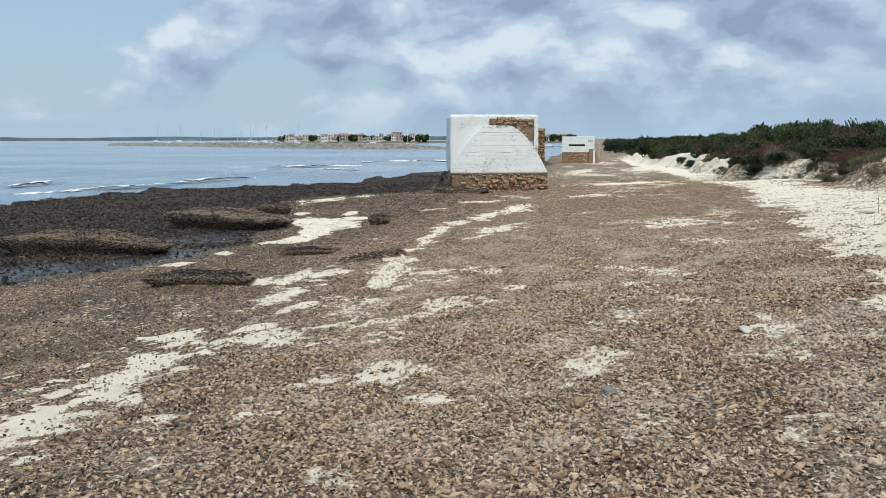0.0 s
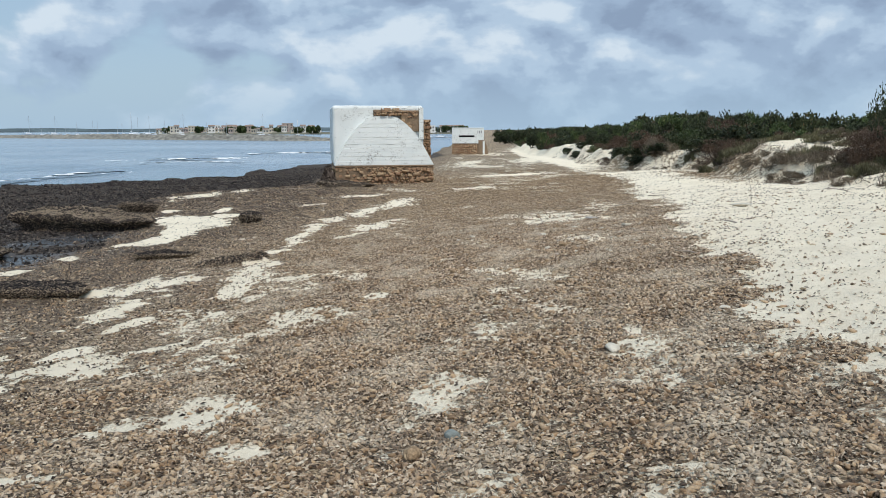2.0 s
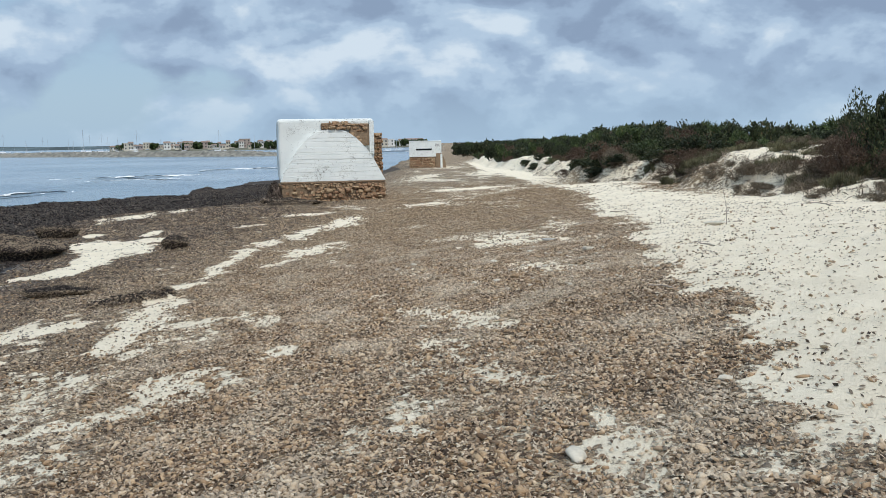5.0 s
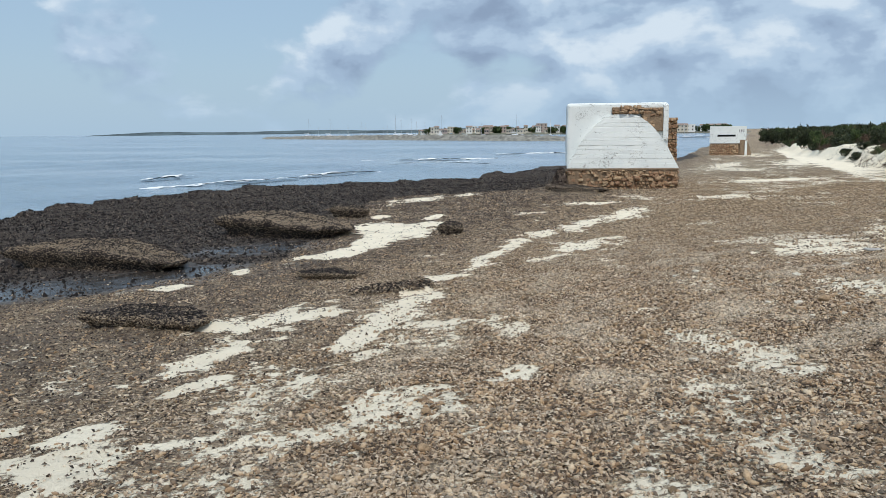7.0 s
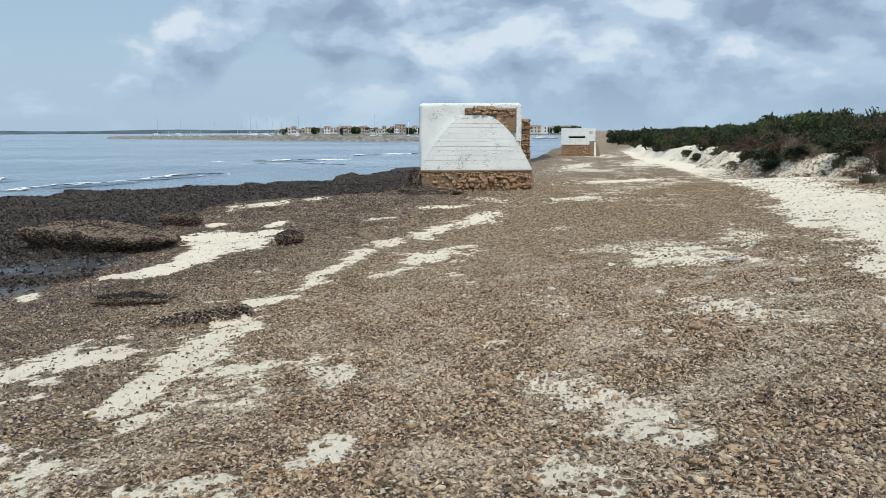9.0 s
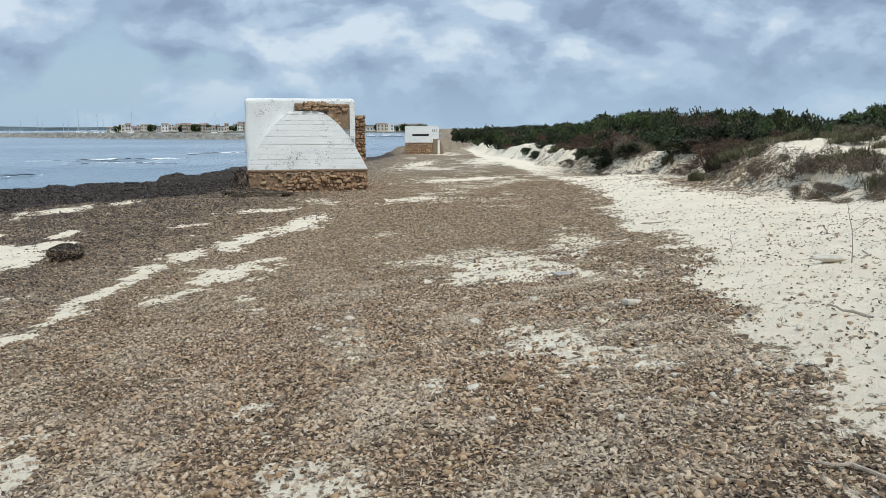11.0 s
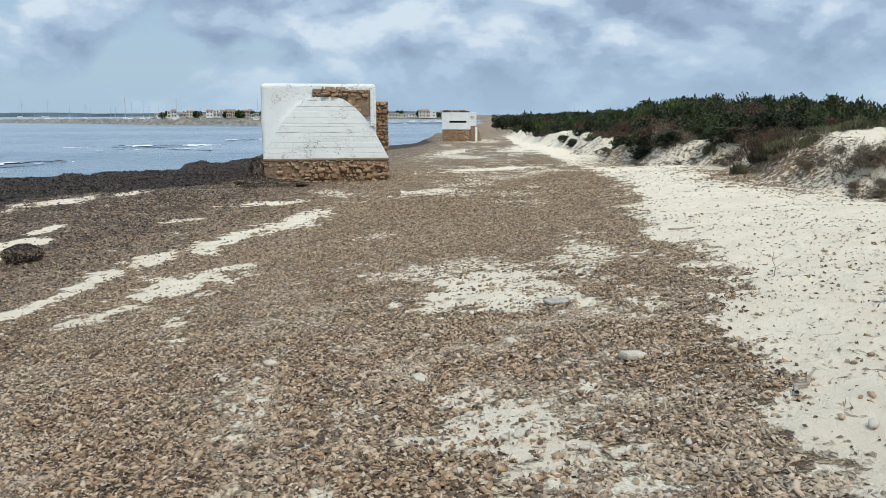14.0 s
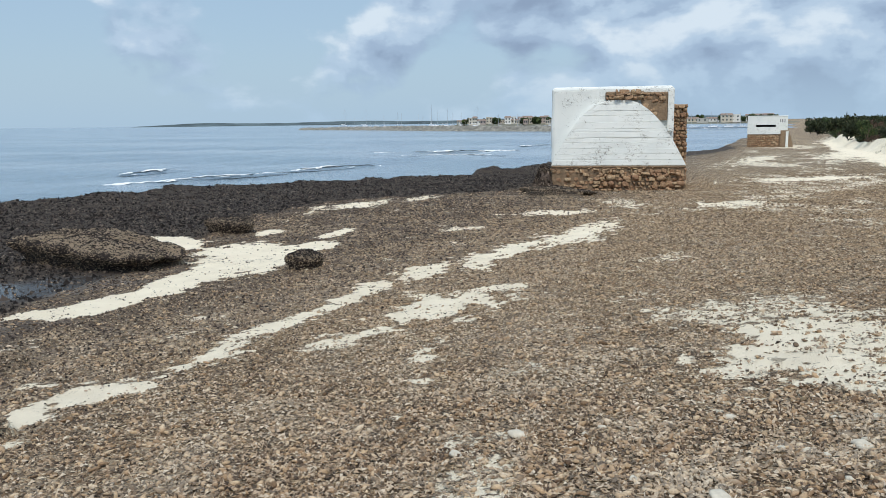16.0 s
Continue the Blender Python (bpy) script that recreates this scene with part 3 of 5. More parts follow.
def ground():
    xs = spread((-420, -60, 30), (-60, -20, 2), (-20, -9, 0.16), (-9, 9, 0.075), (9, 26, 0.16), (26, 60, 1.0), (60, 200, 10), (200, 2600, 120))
    ys = spread((-60, -6, 3), (-6, 2.4, 0.3), (2.4, 16, 0.075), (16, 30, 0.13), (30, 62, 0.3), (62, 130, 1.2), (130, 330, 8), (330, 2600, 110))
    X, Y = np.meshgrid(xs, ys)
    Z = ground_z(X, Y)
    # far inland the sheet runs out low behind the trees
    Z = np.where(Y > 700, np.minimum(Z, 2.0), Z)
    nx, ny = len(xs), len(ys)
    i = np.arange(nx * ny).reshape(ny, nx)
    faces = np.stack([i[:-1, :-1], i[:-1, 1:], i[1:, 1:], i[1:, :-1]], -1).reshape(-1, 4)
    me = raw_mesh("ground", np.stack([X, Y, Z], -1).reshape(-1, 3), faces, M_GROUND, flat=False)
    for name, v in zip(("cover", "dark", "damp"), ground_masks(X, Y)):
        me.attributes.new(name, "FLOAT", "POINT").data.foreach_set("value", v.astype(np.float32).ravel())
    tagged(new("ground", me), "pale sand beach strewn with brown dried seagrass wrack", "beach", kind="structure")


ground()


def sea():
    xs = spread((-4400, -400, 250), (-400, -80, 16), (-80, 40, 1.2), (40, 600, 40))
    ys = spread((-400, -20, 20), (-20, 160, 1.0), (160, 700, 18), (700, 4400, 200))
    X, Y = np.meshgrid(xs, ys)
    near = smooth(300, 100, np.hypot(X, Y))
    crest = np.interp(Y, CREST_Y, CREST_X)
    off = crest - X
    Z = SEA_Z + near * (0.10 * np.sin(off * 0.55 + 3 * fbm(X * 0.05, Y * 0.05, 91, 2)) + 0.12 * (fbm(X * 0.3, Y * 0.15, 93, 3) - 0.5))
    nx, ny = len(xs), len(ys)
    i = np.arange(nx * ny).reshape(ny, nx)
    faces = np.stack([i[:-1, :-1], i[:-1, 1:], i[1:, 1:], i[1:, :-1]], -1).reshape(-1, 4)
    me = raw_mesh("water", np.stack([X, Y, Z], -1).reshape(-1, 3), faces, M_SEA, flat=False)
    tagged(new("water", me), "calm grey-blue shallow sea with low ripples", "sea", kind="structure")


sea()

# ---- near bunker ----
def rough_stone(seed, sx, sy, sz):
    """A rubble stone: a rounded, uneven block."""
    rnd = random.Random(seed)
    bm = bmesh.new()
    bmesh.ops.create_icosphere(bm, subdivisions=1, radius=0.5)
    for v in bm.verts:
        p = v.co
        q = Vector([math.copysign(abs(c * 2) ** 0.42, c) for c in p]) * 0.5
        q *= rnd.uniform(0.80, 1.14)
        v.co = Vector((q.x * sx, q.y * sy, q.z * sz))
    me = bpy.data.meshes.new("stone")
    bm.to_mesh(me)
    bm.free()
    me.materials.append(M_RUBBLE)
    for p in me.polygons:
        p.use_smooth = seed % 2 == 0
    return me


STONES = [rough_stone(i, 1.0, 1.0, 1.0) for i in range(8)]


def stone_course(parent, x0, x1, z0, z1, y, depth, size, rnd, along="x", taper=None):
    """Courses of rubble that fill an upright rectangle, each stone an object of its own."""
    z = z0
    while z < z1 - 0.03:
        h = min(size * rnd.uniform(0.45, 1.05), z1 - z)
        x = x0 - rnd.uniform(0, size * 0.5)
        while x < x1:
            w = size * rnd.uniform(0.45, 1.7)
            a, b = max(x, x0), min(x + w, x1)
            if b - a > 0.06 and not (taper and taper((a + b) / 2, z)):
                ob = new("stone", STONES[rnd.randrange(8)])
                ob.parent = parent
                c = (a + b) / 2
                p = (c, y + rnd.uniform(-0.07, 0.05), z + h / 2 + rnd.uniform(-0.03, 0.03)) if along == "x" else (y + rnd.uniform(-0.03, 0.03), c, z + h / 2)
                s = ((b - a) * 1.02, depth * rnd.uniform(0.9, 1.3), h * 1.05) if along == "x" else (depth, (b - a) * 1.02, h * 1.05)
                ob.matrix_basis = pose(*p, rnd.uniform(-10, 10), rnd.uniform(-22, 22), rnd.uniform(-10, 10)) @ Matrix.Diagonal((*s, 1))
            x += w
        z += h


def bunker_near():
    rnd = random.Random(5)
    at = pose(-1.36, 39.35, 0, 0, 0, 4.0)
    b = empty("bunker", at, "ruined white-painted bunker with arched board-marked front on rubble footing", "bunker")
    W, TOP, D = 4.32, 2.78, 4.2
    # body: front wall with a rounded top edge, set behind the arched buttress
    bm = box_bm(W, D, TOP + 0.02, (W / 2 - 0.02, 0.35 + D / 2, TOP / 2 + 0.01), 0.17, 4)
    bmesh.ops.subdivide_edges(bm, edges=[e for e in bm.edges if e.calc_length() > 0.5], cuts=5, use_grid_fill=True)
    for v in bm.verts:
        v.co += Vector((noise.noise(v.co * 1.3), noise.noise(v.co * 1.3 + Vector((9, 0, 0))), noise.noise(v.co * 1.1 + Vector((0, 9, 0))))) * 0.035
    part("body", bm, M_WHITE, b)
    # arched buttress cast in boards: each board line a shallow step
    cx, half, top, nb = 2.36, 2.36, 2.30, 12
    rows = []
    for i in range(nb + 1):
        z = top * (i + (rnd.uniform(-0.25, 0.25) if 0 < i < nb else 0)) / nb
        rows.append(z)

    def halfwidth(z):
        """Steep flanks that round over to a short crown."""
        return half * float(np.interp(z / top, (0, 0.2, 0.42, 0.6, 0.73, 0.85, 0.955, 1.0), (1.0, 0.90, 0.785, 0.67, 0.565, 0.445, 0.30, 0.16)))

    for i in range(nb):
        z0, z1 = rows[i], rows[i + 1]
        bm = bmesh.new()
        steps, lean, out = 26, 0.10, rnd.uniform(-0.008, 0.008)
        z0b = z0 + 0.002
        ring = []
        for z in (z0b, z0b + 0.01, z0 + (z1 - z0) * 0.25, (z0 + z1) / 2, z0 + (z1 - z0) * 0.75, z1 - 0.012, z1):
            h = halfwidth(z)
            y = z * lean - 0.12 + out + (0.008 if z in (z0b, z1) else 0)
            wob = [noise.noise(Vector((k * 0.33, i * 3.1, z * 2))) * 0.018 for k in range(steps + 1)]
            front = [bm.verts.new((cx - h + 2 * h * k / steps, y + wob[k], z + wob[k] * 0.4)) for k in range(steps + 1)]
            ring.append([bm.verts.new((cx - h, 1.0, z))] + front + [bm.verts.new((cx + h, 1.0, z))])
        for r0, r1 in zip(ring, ring[1:]):
            for k in range(len(r0) - 1):
                bm.faces.new((r0[k], r0[k + 1], r1[k + 1], r1[k]))
        bm.faces.new(ring[-1])
        bm.faces.new(list(reversed(ring[0])))
        part("board", bm, M_WHITE, b)
    # bare masonry where the corner has broken away
    bm = box_bm(0.90, 0.30, 1.0, (3.60, 0.32, 2.07), 0.03, 1)
    part("broken_corner", bm, M_MORTAR, b, "bare brown masonry where the plaster has fallen")
    part("wall_core", box_bm(1.36, 0.3, 0.30, (2.58, 0.26, 2.45), 0.04, 1), M_MORTAR, b)
    stone_course(b, 1.92, 3.25, 2.33, 2.52, 0.17, 0.24, 0.24, rnd)
    stone_course(b, 2.25, 3.12, 2.48, 2.68, 0.17, 0.24, 0.26, rnd, taper=lambda x, z: rnd.random() < 0.15)
    stone_course(b, 3.2, 4.02, 1.7, 2.56, 0.20, 0.10, 0.2, rnd, taper=lambda x, z: rnd.random() < 0.4)
    part("corner_strip", box_bm(0.22, 0.34, 1.5, (4.17, 0.34, 1.94), 0.03, 2), M_WHITE, b)
    # rubble footing
    bm = box_bm(4.66, 4.2, 1.3, (2.36, 1.97, -0.64), 0.06, 2)
    part("footing", bm, M_MORTAR, b, "crumbling mortar core of the footing")
    part("footing_cap", box_bm(4.70, 0.5, 0.07, (2.37, 0.08, -0.04), 0.02, 1), M_MORTAR, b)
    stone_course(b, 0.02, 4.7, -1.05, -0.08, -0.06, 0.26, 0.16, rnd, taper=lambda x, z: rnd.random() < (0.45 if x < 1.6 else 0.12))
    stone_course(b, 1.7, 4.7, -0.75, -0.25, -0.11, 0.26, 0.21, rnd, taper=lambda x, z: rnd.random() < 0.45)
    stone_course(b, 0.2, 3.2, -1.05, -0.10, 4.66, 0.2, 0.26, rnd, "y")
    stone_course(b, 0.2, 2.2, -1.05, -0.10, 0.05, 0.2, 0.26, rnd, "y")
    # rubble pier beside the body
    part("pier", box_bm(0.56, 0.8, 3.2, (4.64, 2.6, 0.55), 0.05, 1), M_MORTAR, b, "brown rubble pier behind the corner")
    stone_course(b, 4.34, 4.94, -0.9, 1.75, 2.2, 0.16, 0.15, rnd)
    stone_course(b, 4.33, 4.95, 1.72, 2.16, 2.17, 0.2, 0.2, rnd)
    part("pier_cap", box_bm(0.58, 0.82, 0.40, (4.64, 2.6, 1.96), 0.09, 2), M_MORTAR, b)
    return b


bunker_near()


def bunker_far():
    rnd = random.Random(8)
    at = pose(12.35, 114.5, -2.3, 0, 0, -7)
    b = empty("bunker", at, "far white bunker with a dark firing slit on brown footing", "bunker")
    W, D, TOP, MID = 4.45, 4.6, 4.15, 2.05
    # upper block with a slit through its front wall
    for w, h, x, z in ((W, TOP - 3.16, W / 2, (TOP + 3.16) / 2), (W, 2.90 - MID, W / 2, (2.90 + MID) / 2), (0.95, 0.26, 0.475, 3.03), (W - 3.15, 0.26, W - (W - 3.15) / 2, 3.03)):
        part("front_wall", box_bm(w, 0.5, h + 0.002, (x, 0.25, z), 0.0), M_WHITE, b)
    part("body", box_bm(W - 0.01, D, TOP - MID - 0.02, (W / 2, D / 2 + 0.5, (TOP + MID) / 2), 0.08, 2), M_WHITE, b)
    # thin near-black sheet closes the slit, standing in for its shaded inside
    part("slit_lining", box_bm(2.2, 0.02, 0.28, (2.05, 0.47, 3.03)), M_DARK, b)
    part("roof_edge", box_bm(W + 0.04, D + 0.5, 0.12, (W / 2, D / 2 + 0.22, TOP + 0.02), 0.05, 2), M_WHITE, b)
    part("footing", box_bm(W - 0.1, D, MID + 0.6, (W / 2, D / 2 + 0.15, MID / 2 - 0.3), 0.05, 1), M_MORTAR, b, "bare brown lower wall")
    stone_course(b, 0.0, W - 0.9, 0.2, MID - 0.08, 0.19, 0.24, 0.26, rnd)
    bm = bmesh.new()
    prof = [(W - 0.75, 0.0), (W + 0.7, 0.0), (W + 0.62, 0.9), (W + 0.35, 1.9), (W, 2.5), (W - 0.75, 2.5)]
    for y in (-0.05, 0.5):
        bm.faces.new([bm.verts.new((x, y, z)) for x, z in prof][:: 1 if y < 0 else -1])
    bm.verts.ensure_lookup_table()
    k = len(prof)
    for i in range(k):
        j = (i + 1) % k
        bm.faces.new((bm.verts[j], bm.verts[i], bm.verts[i + k], bm.verts[j + k]))
    part("buttress", bm, M_MORTAR, b, "brown flank of the wall")
    part("white_rib", box_bm(0.28, 0.1, 2.4, (W - 0.02, -0.1, 1.2), 0.03, 1), M_WHITE, b)
    return b


bunker_far()

M_TUFT = piece_material("dry_tuft", ((0.0, (0.05, 0.033, 0.021)), (0.5, (0.26, 0.18, 0.112)), (1.0, (0.58, 0.44, 0.29))), (0.27, 0.19, 0.115))
M_ROOT = piece_material("dead_roots", ((0.0, (0.06, 0.042, 0.03)), (0.5, (0.17, 0.13, 0.095)), (1.0, (0.34, 0.28, 0.21))), (0.15, 0.115, 0.085))


# ---- wrack: loose pieces on the sand ----
def ico():
    bm = bmesh.new()
    bmesh.ops.create_icosphere(bm, subdivisions=1, radius=1.0)
    v = np.array([p.co[:] for p in bm.verts])
    f = np.array([[q.index for q in p.verts] for p in bm.faces])
    bm.free()
    return v, f


OCTA = (np.array([(1, 0, 0), (-1, 0, 0), (0, 1, 0), (0, -1, 0), (0, 0, 1), (0, 0, -1.0)]),
        np.array([(0, 2, 4), (2, 1, 4), (1, 3, 4), (3, 0, 4), (2, 0, 5), (1, 2, 5), (3, 1, 5), (0, 3, 5)]))
TENT = (np.array([(1, 0, -0.35), (0, 1, -0.35), (-1, 0, -0.35), (0, -1, -0.35), (0.15, 0.1, 1.0)]), np.array([(0, 1, 4), (1, 2, 4), (2, 3, 4), (3, 0, 4)]))
BLADE = (np.array([(-1, -1, 0), (-1, 1, 0), (-0.3, -1, 0.5), (-0.3, 1, 0.5), (0.4, -1, 0.45), (0.4, 1, 0.45), (1, -0.5, 0.0), (1, 0.5, 0.0)]),
         np.array([(0, 2, 3), (0, 3, 1), (2, 4, 5), (2, 5, 3), (4, 6, 7), (4, 7, 5)]))


def heap(name, shape, P, size, tilt, material, rng, label, category, flat=False, jitter=0.0):
    """Many loose pieces of one shape at the places P, as one object."""
    V, F = shape
    n = len(P)
    a = rng.uniform(0, 2 * np.pi, n)
    t, u = rng.normal(0, tilt, n), rng.normal(0, tilt, n)
    L = V[None] * size[:, None, :]
    if jitter:
        L = L * (1 + rng.uniform(-jitter, jitter, (n, len(V), 1)))
    x, y, z = L[..., 0], L[..., 1], L[..., 2]
    y, z = y * np.cos(t)[:, None] - z * np.sin(t)[:, None], y * np.sin(t)[:, None] + z * np.cos(t)[:, None]
    x, z = x * np.cos(u)[:, None] - z * np.sin(u)[:, None], x * np.sin(u)[:, None] + z * np.cos(u)[:, None]
    x, y = x * np.cos(a)[:, None] - y * np.sin(a)[:, None], x * np.sin(a)[:, None] + y * np.cos(a)[:, None]
    verts = np.stack([x, y, z], -1) + P[:, None, :]
    faces = (F[None] + (np.arange(n) * len(V))[:, None, None]).reshape(-1, F.shape[1])
    me = raw_mesh(name, verts.reshape(-1, 3), faces, material, flat)
    return tagged(new(name, me), label, category, kind="stuff")


def scatter(rng, n, box, keep):
    x = rng.uniform(box[0], box[1], n)
    y = rng.uniform(box[2], box[3], n)
    ok = rng.uniform(0, 1, n) < keep(x, y)
    x, y = x[ok], y[ok]
    return np.stack([x, y, ground_z(x, y)], -1)


def mat_slab(cx, cy, a, b, deg, h, bend, seed, rng):
    """A thick felted mat that the sea has undercut: a sodden rim below with undercut shade put into its colour, a dry
    top; gives points for its loose fibres.
    """
    n = 96
    th = np.linspace(0, 2 * np.pi, n, endpoint=False)
    wob = 1 + 0.5 * (fbm(np.cos(th) * 2.2 + seed, np.sin(th) * 2.2, seed, 4) - 0.5)
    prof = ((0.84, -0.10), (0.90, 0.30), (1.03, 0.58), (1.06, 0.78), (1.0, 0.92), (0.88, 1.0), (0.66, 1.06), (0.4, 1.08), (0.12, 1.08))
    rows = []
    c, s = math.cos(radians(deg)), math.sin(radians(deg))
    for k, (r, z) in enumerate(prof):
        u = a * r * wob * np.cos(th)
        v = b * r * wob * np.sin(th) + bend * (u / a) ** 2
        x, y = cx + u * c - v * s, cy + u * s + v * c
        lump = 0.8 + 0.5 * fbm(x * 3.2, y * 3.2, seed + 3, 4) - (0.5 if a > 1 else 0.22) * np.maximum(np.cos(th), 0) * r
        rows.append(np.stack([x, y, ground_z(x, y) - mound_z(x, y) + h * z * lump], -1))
    top = empty("seagrass_mound", pose(0, 0, 0), "thick felted seagrass mat, tan on top, dark wet rim with painted shade", "seagrass mound", "felted mats on the wet bank")
    spots_ = []
    # rim colour is wet fibre plus the shade under the overhang
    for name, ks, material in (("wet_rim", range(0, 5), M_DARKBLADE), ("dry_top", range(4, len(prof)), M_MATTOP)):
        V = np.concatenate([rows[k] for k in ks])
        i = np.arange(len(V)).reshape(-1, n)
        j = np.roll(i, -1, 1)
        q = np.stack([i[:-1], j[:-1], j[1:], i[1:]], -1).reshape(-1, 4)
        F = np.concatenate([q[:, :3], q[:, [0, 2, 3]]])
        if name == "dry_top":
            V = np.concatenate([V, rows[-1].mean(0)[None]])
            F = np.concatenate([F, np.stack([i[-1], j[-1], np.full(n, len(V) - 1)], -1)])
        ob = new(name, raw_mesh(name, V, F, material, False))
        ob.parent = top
        area = np.linalg.norm(np.cross(V[F[:, 1]] - V[F[:, 0]], V[F[:, 2]] - V[F[:, 0]]), axis=1)
        pick = F[rng.choice(len(F), int(6000 * a / 1.75), p=area / area.sum())]
        w = rng.dirichlet((1, 1, 1), len(pick))
        spots_.append((V[pick] * w[..., None]).sum(1))
    return spots_


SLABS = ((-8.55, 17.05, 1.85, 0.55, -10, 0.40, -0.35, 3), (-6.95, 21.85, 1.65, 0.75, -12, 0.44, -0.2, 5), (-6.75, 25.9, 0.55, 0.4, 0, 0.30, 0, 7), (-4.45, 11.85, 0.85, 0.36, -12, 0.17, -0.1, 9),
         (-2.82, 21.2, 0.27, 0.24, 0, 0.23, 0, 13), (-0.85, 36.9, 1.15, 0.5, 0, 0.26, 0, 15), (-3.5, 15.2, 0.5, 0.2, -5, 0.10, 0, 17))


def nearness(x, y):
    """1 beside the way walked, falling off with the distance from it."""
    side = np.abs(x - (0.22 * y - 0.2))
    far = np.maximum(y - 13.5, 0)
    d = np.hypot(np.maximum(side - 1.8, 0), far)
    return np.minimum(1, (2.3 / (2.3 + d)) ** 2.0)


def wrack():
    rng = np.random.default_rng(11)

    def covered(x, y):
        cover, dark, _ = ground_masks(x, y)
        frag = fbm(x * 13, y * 13, 101, 3) - 0.5
        return smooth(0.25, 0.75, cover + frag * 1.7) * (dark < 0.66)

    def onlitter(x, y):
        return smooth(0.2, -0.6, x - np.interp(y, EDGE_Y, EDGE_X)) * smooth(0.35, 0.6, fbm(x * 2.5, y * 2.5, 141, 3))

    P = scatter(rng, 330000, (-9, 8.5, 2.6, 22), lambda x, y: nearness(x, y) * (0.02 + 0.07 * onlitter(x, y) + 0.91 * covered(x, y)) * (0.35 + 1.3 * np.clip(fbm(x * 0.8, y * 0.8, 111, 3) - 0.2, 0, 1)))
    n = len(P)
    r = np.minimum(rng.lognormal(np.log(0.0122), 0.36, n), 0.0215)
    size = np.stack([r * rng.uniform(1.0, 2.1, n), r * rng.uniform(0.7, 1.0, n), r * rng.uniform(0.4, 0.75, n)], -1)
    P[:, 2] += size[:, 2] * rng.uniform(0.1, 1.0, n)
    heap("seagrass_balls", ico(), P, size, 0.35, M_BALL, rng, "brown felted seagrass balls lying loose on sand", "seagrass ball", False, 0.36)

    P = scatter(rng, 800000, (-9, 8, 2.6, 22), lambda x, y: nearness(x, y) * (0.06 + 0.22 * onlitter(x, y) + covered(x, y)))
    n = len(P)
    L = rng.uniform(0.007, 0.021, n)
    size = np.stack([L, L * rng.uniform(0.4, 0.85, n), L * rng.uniform(0.3, 0.6, n)], -1)
    P[:, 2] += rng.uniform(0.0, 0.018, n)
    damp = rng.uniform(0, 1, n) < 0.65 * smooth(-0.5, -4.5, P[:, 0])
    heap("seagrass_scraps", TENT, P[~damp], size[~damp], 0.4, M_BLADE, rng, "dry broken seagrass scraps in brown and tan", "seagrass litter", True, 0.2)
    heap("damp_scraps", TENT, P[damp], size[damp], 0.4, M_MAT, rng, "damp dark brown seagrass scraps nearer the water", "seagrass litter", True, 0.2)

    P = scatter(rng, 240000, (-10, 9, 2.6, 22), lambda x, y: nearness(x, y) * (0.02 + covered(x, y)))
    n = len(P)
    L = rng.uniform(0.008, 0.026, n)
    size = np.stack([L, rng.uniform(0.0014, 0.0030, n), L * rng.uniform(0.1, 0.5, n)], -1)
    P[:, 2] += rng.uniform(0.003, 0.025, n)
    heap("seagrass_blades", BLADE, P, size, 0.5, M_BLADE, rng, "thin curled dry seagrass blades, dull brown", "seagrass litter", True)

    # coarse tufts further along the beach
    P = scatter(rng, 420000, (-9, 13, 9, 52), lambda x, y: covered(x, y) * smooth(8, 15, y) * np.minimum(1, (17 / y) ** 1.6) * (1 - smooth(40, 56, y)))
    n = len(P)
    L = rng.uniform(0.012, 0.030, n) * np.clip(P[:, 1] / 16, 0.9, 1.9)
    size = np.stack([L, L * rng.uniform(0.4, 0.7, n), L * rng.uniform(0.35, 0.75, n)], -1)
    wet = rng.uniform(0, 1, n) < 0.75 * smooth(1.0, -4.5, P[:, 0] - (0.14 * P[:, 1] - 2.5))
    heap("seagrass_tufts", TENT, P[~wet], size[~wet], 0.3, M_TUFT, rng, "matted dry seagrass tufts across the beach", "seagrass litter", True, 0.25)
    heap("damp_tufts", TENT, P[wet], size[wet], 0.3, M_MAT, rng, "damp dark seagrass tufts toward the water", "seagrass litter", True, 0.25)

    # dark sodden bank
    def bank(x, y):
        _, dark, damp = ground_masks(x, y)
        crest = np.interp(y, CREST_Y, CREST_X)
        return smooth(0.64, 0.85, dark) * (1 - 0.8 * damp) * smooth(-1.5, 0.0, x - crest) * np.where(y < 30, mound_z(x, y) < 0.05, True)

    P = scatter(rng, 260000, (-19, -2.5, 10, 70), lambda x, y: bank(x, y) * np.minimum(1, 25 / y))
    n = len(P)
    L = np.clip(rng.lognormal(np.log(0.026), 0.45, n), 0.012, 0.085)
    size = np.stack([L, L * rng.uniform(0.3, 0.7, n), L * rng.uniform(0.5, 1.1, n)], -1)
    heap("wet_seagrass_bank", TENT, P, size, 0.4, M_DARKBLADE, rng, "black sodden seagrass banked along the waterline", "seagrass bank", True, 0.3)

    # tangled mats on mounds: dry on top, sodden undercut faces with shade painted in
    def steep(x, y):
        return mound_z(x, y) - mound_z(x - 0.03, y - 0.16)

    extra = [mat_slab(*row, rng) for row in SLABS]
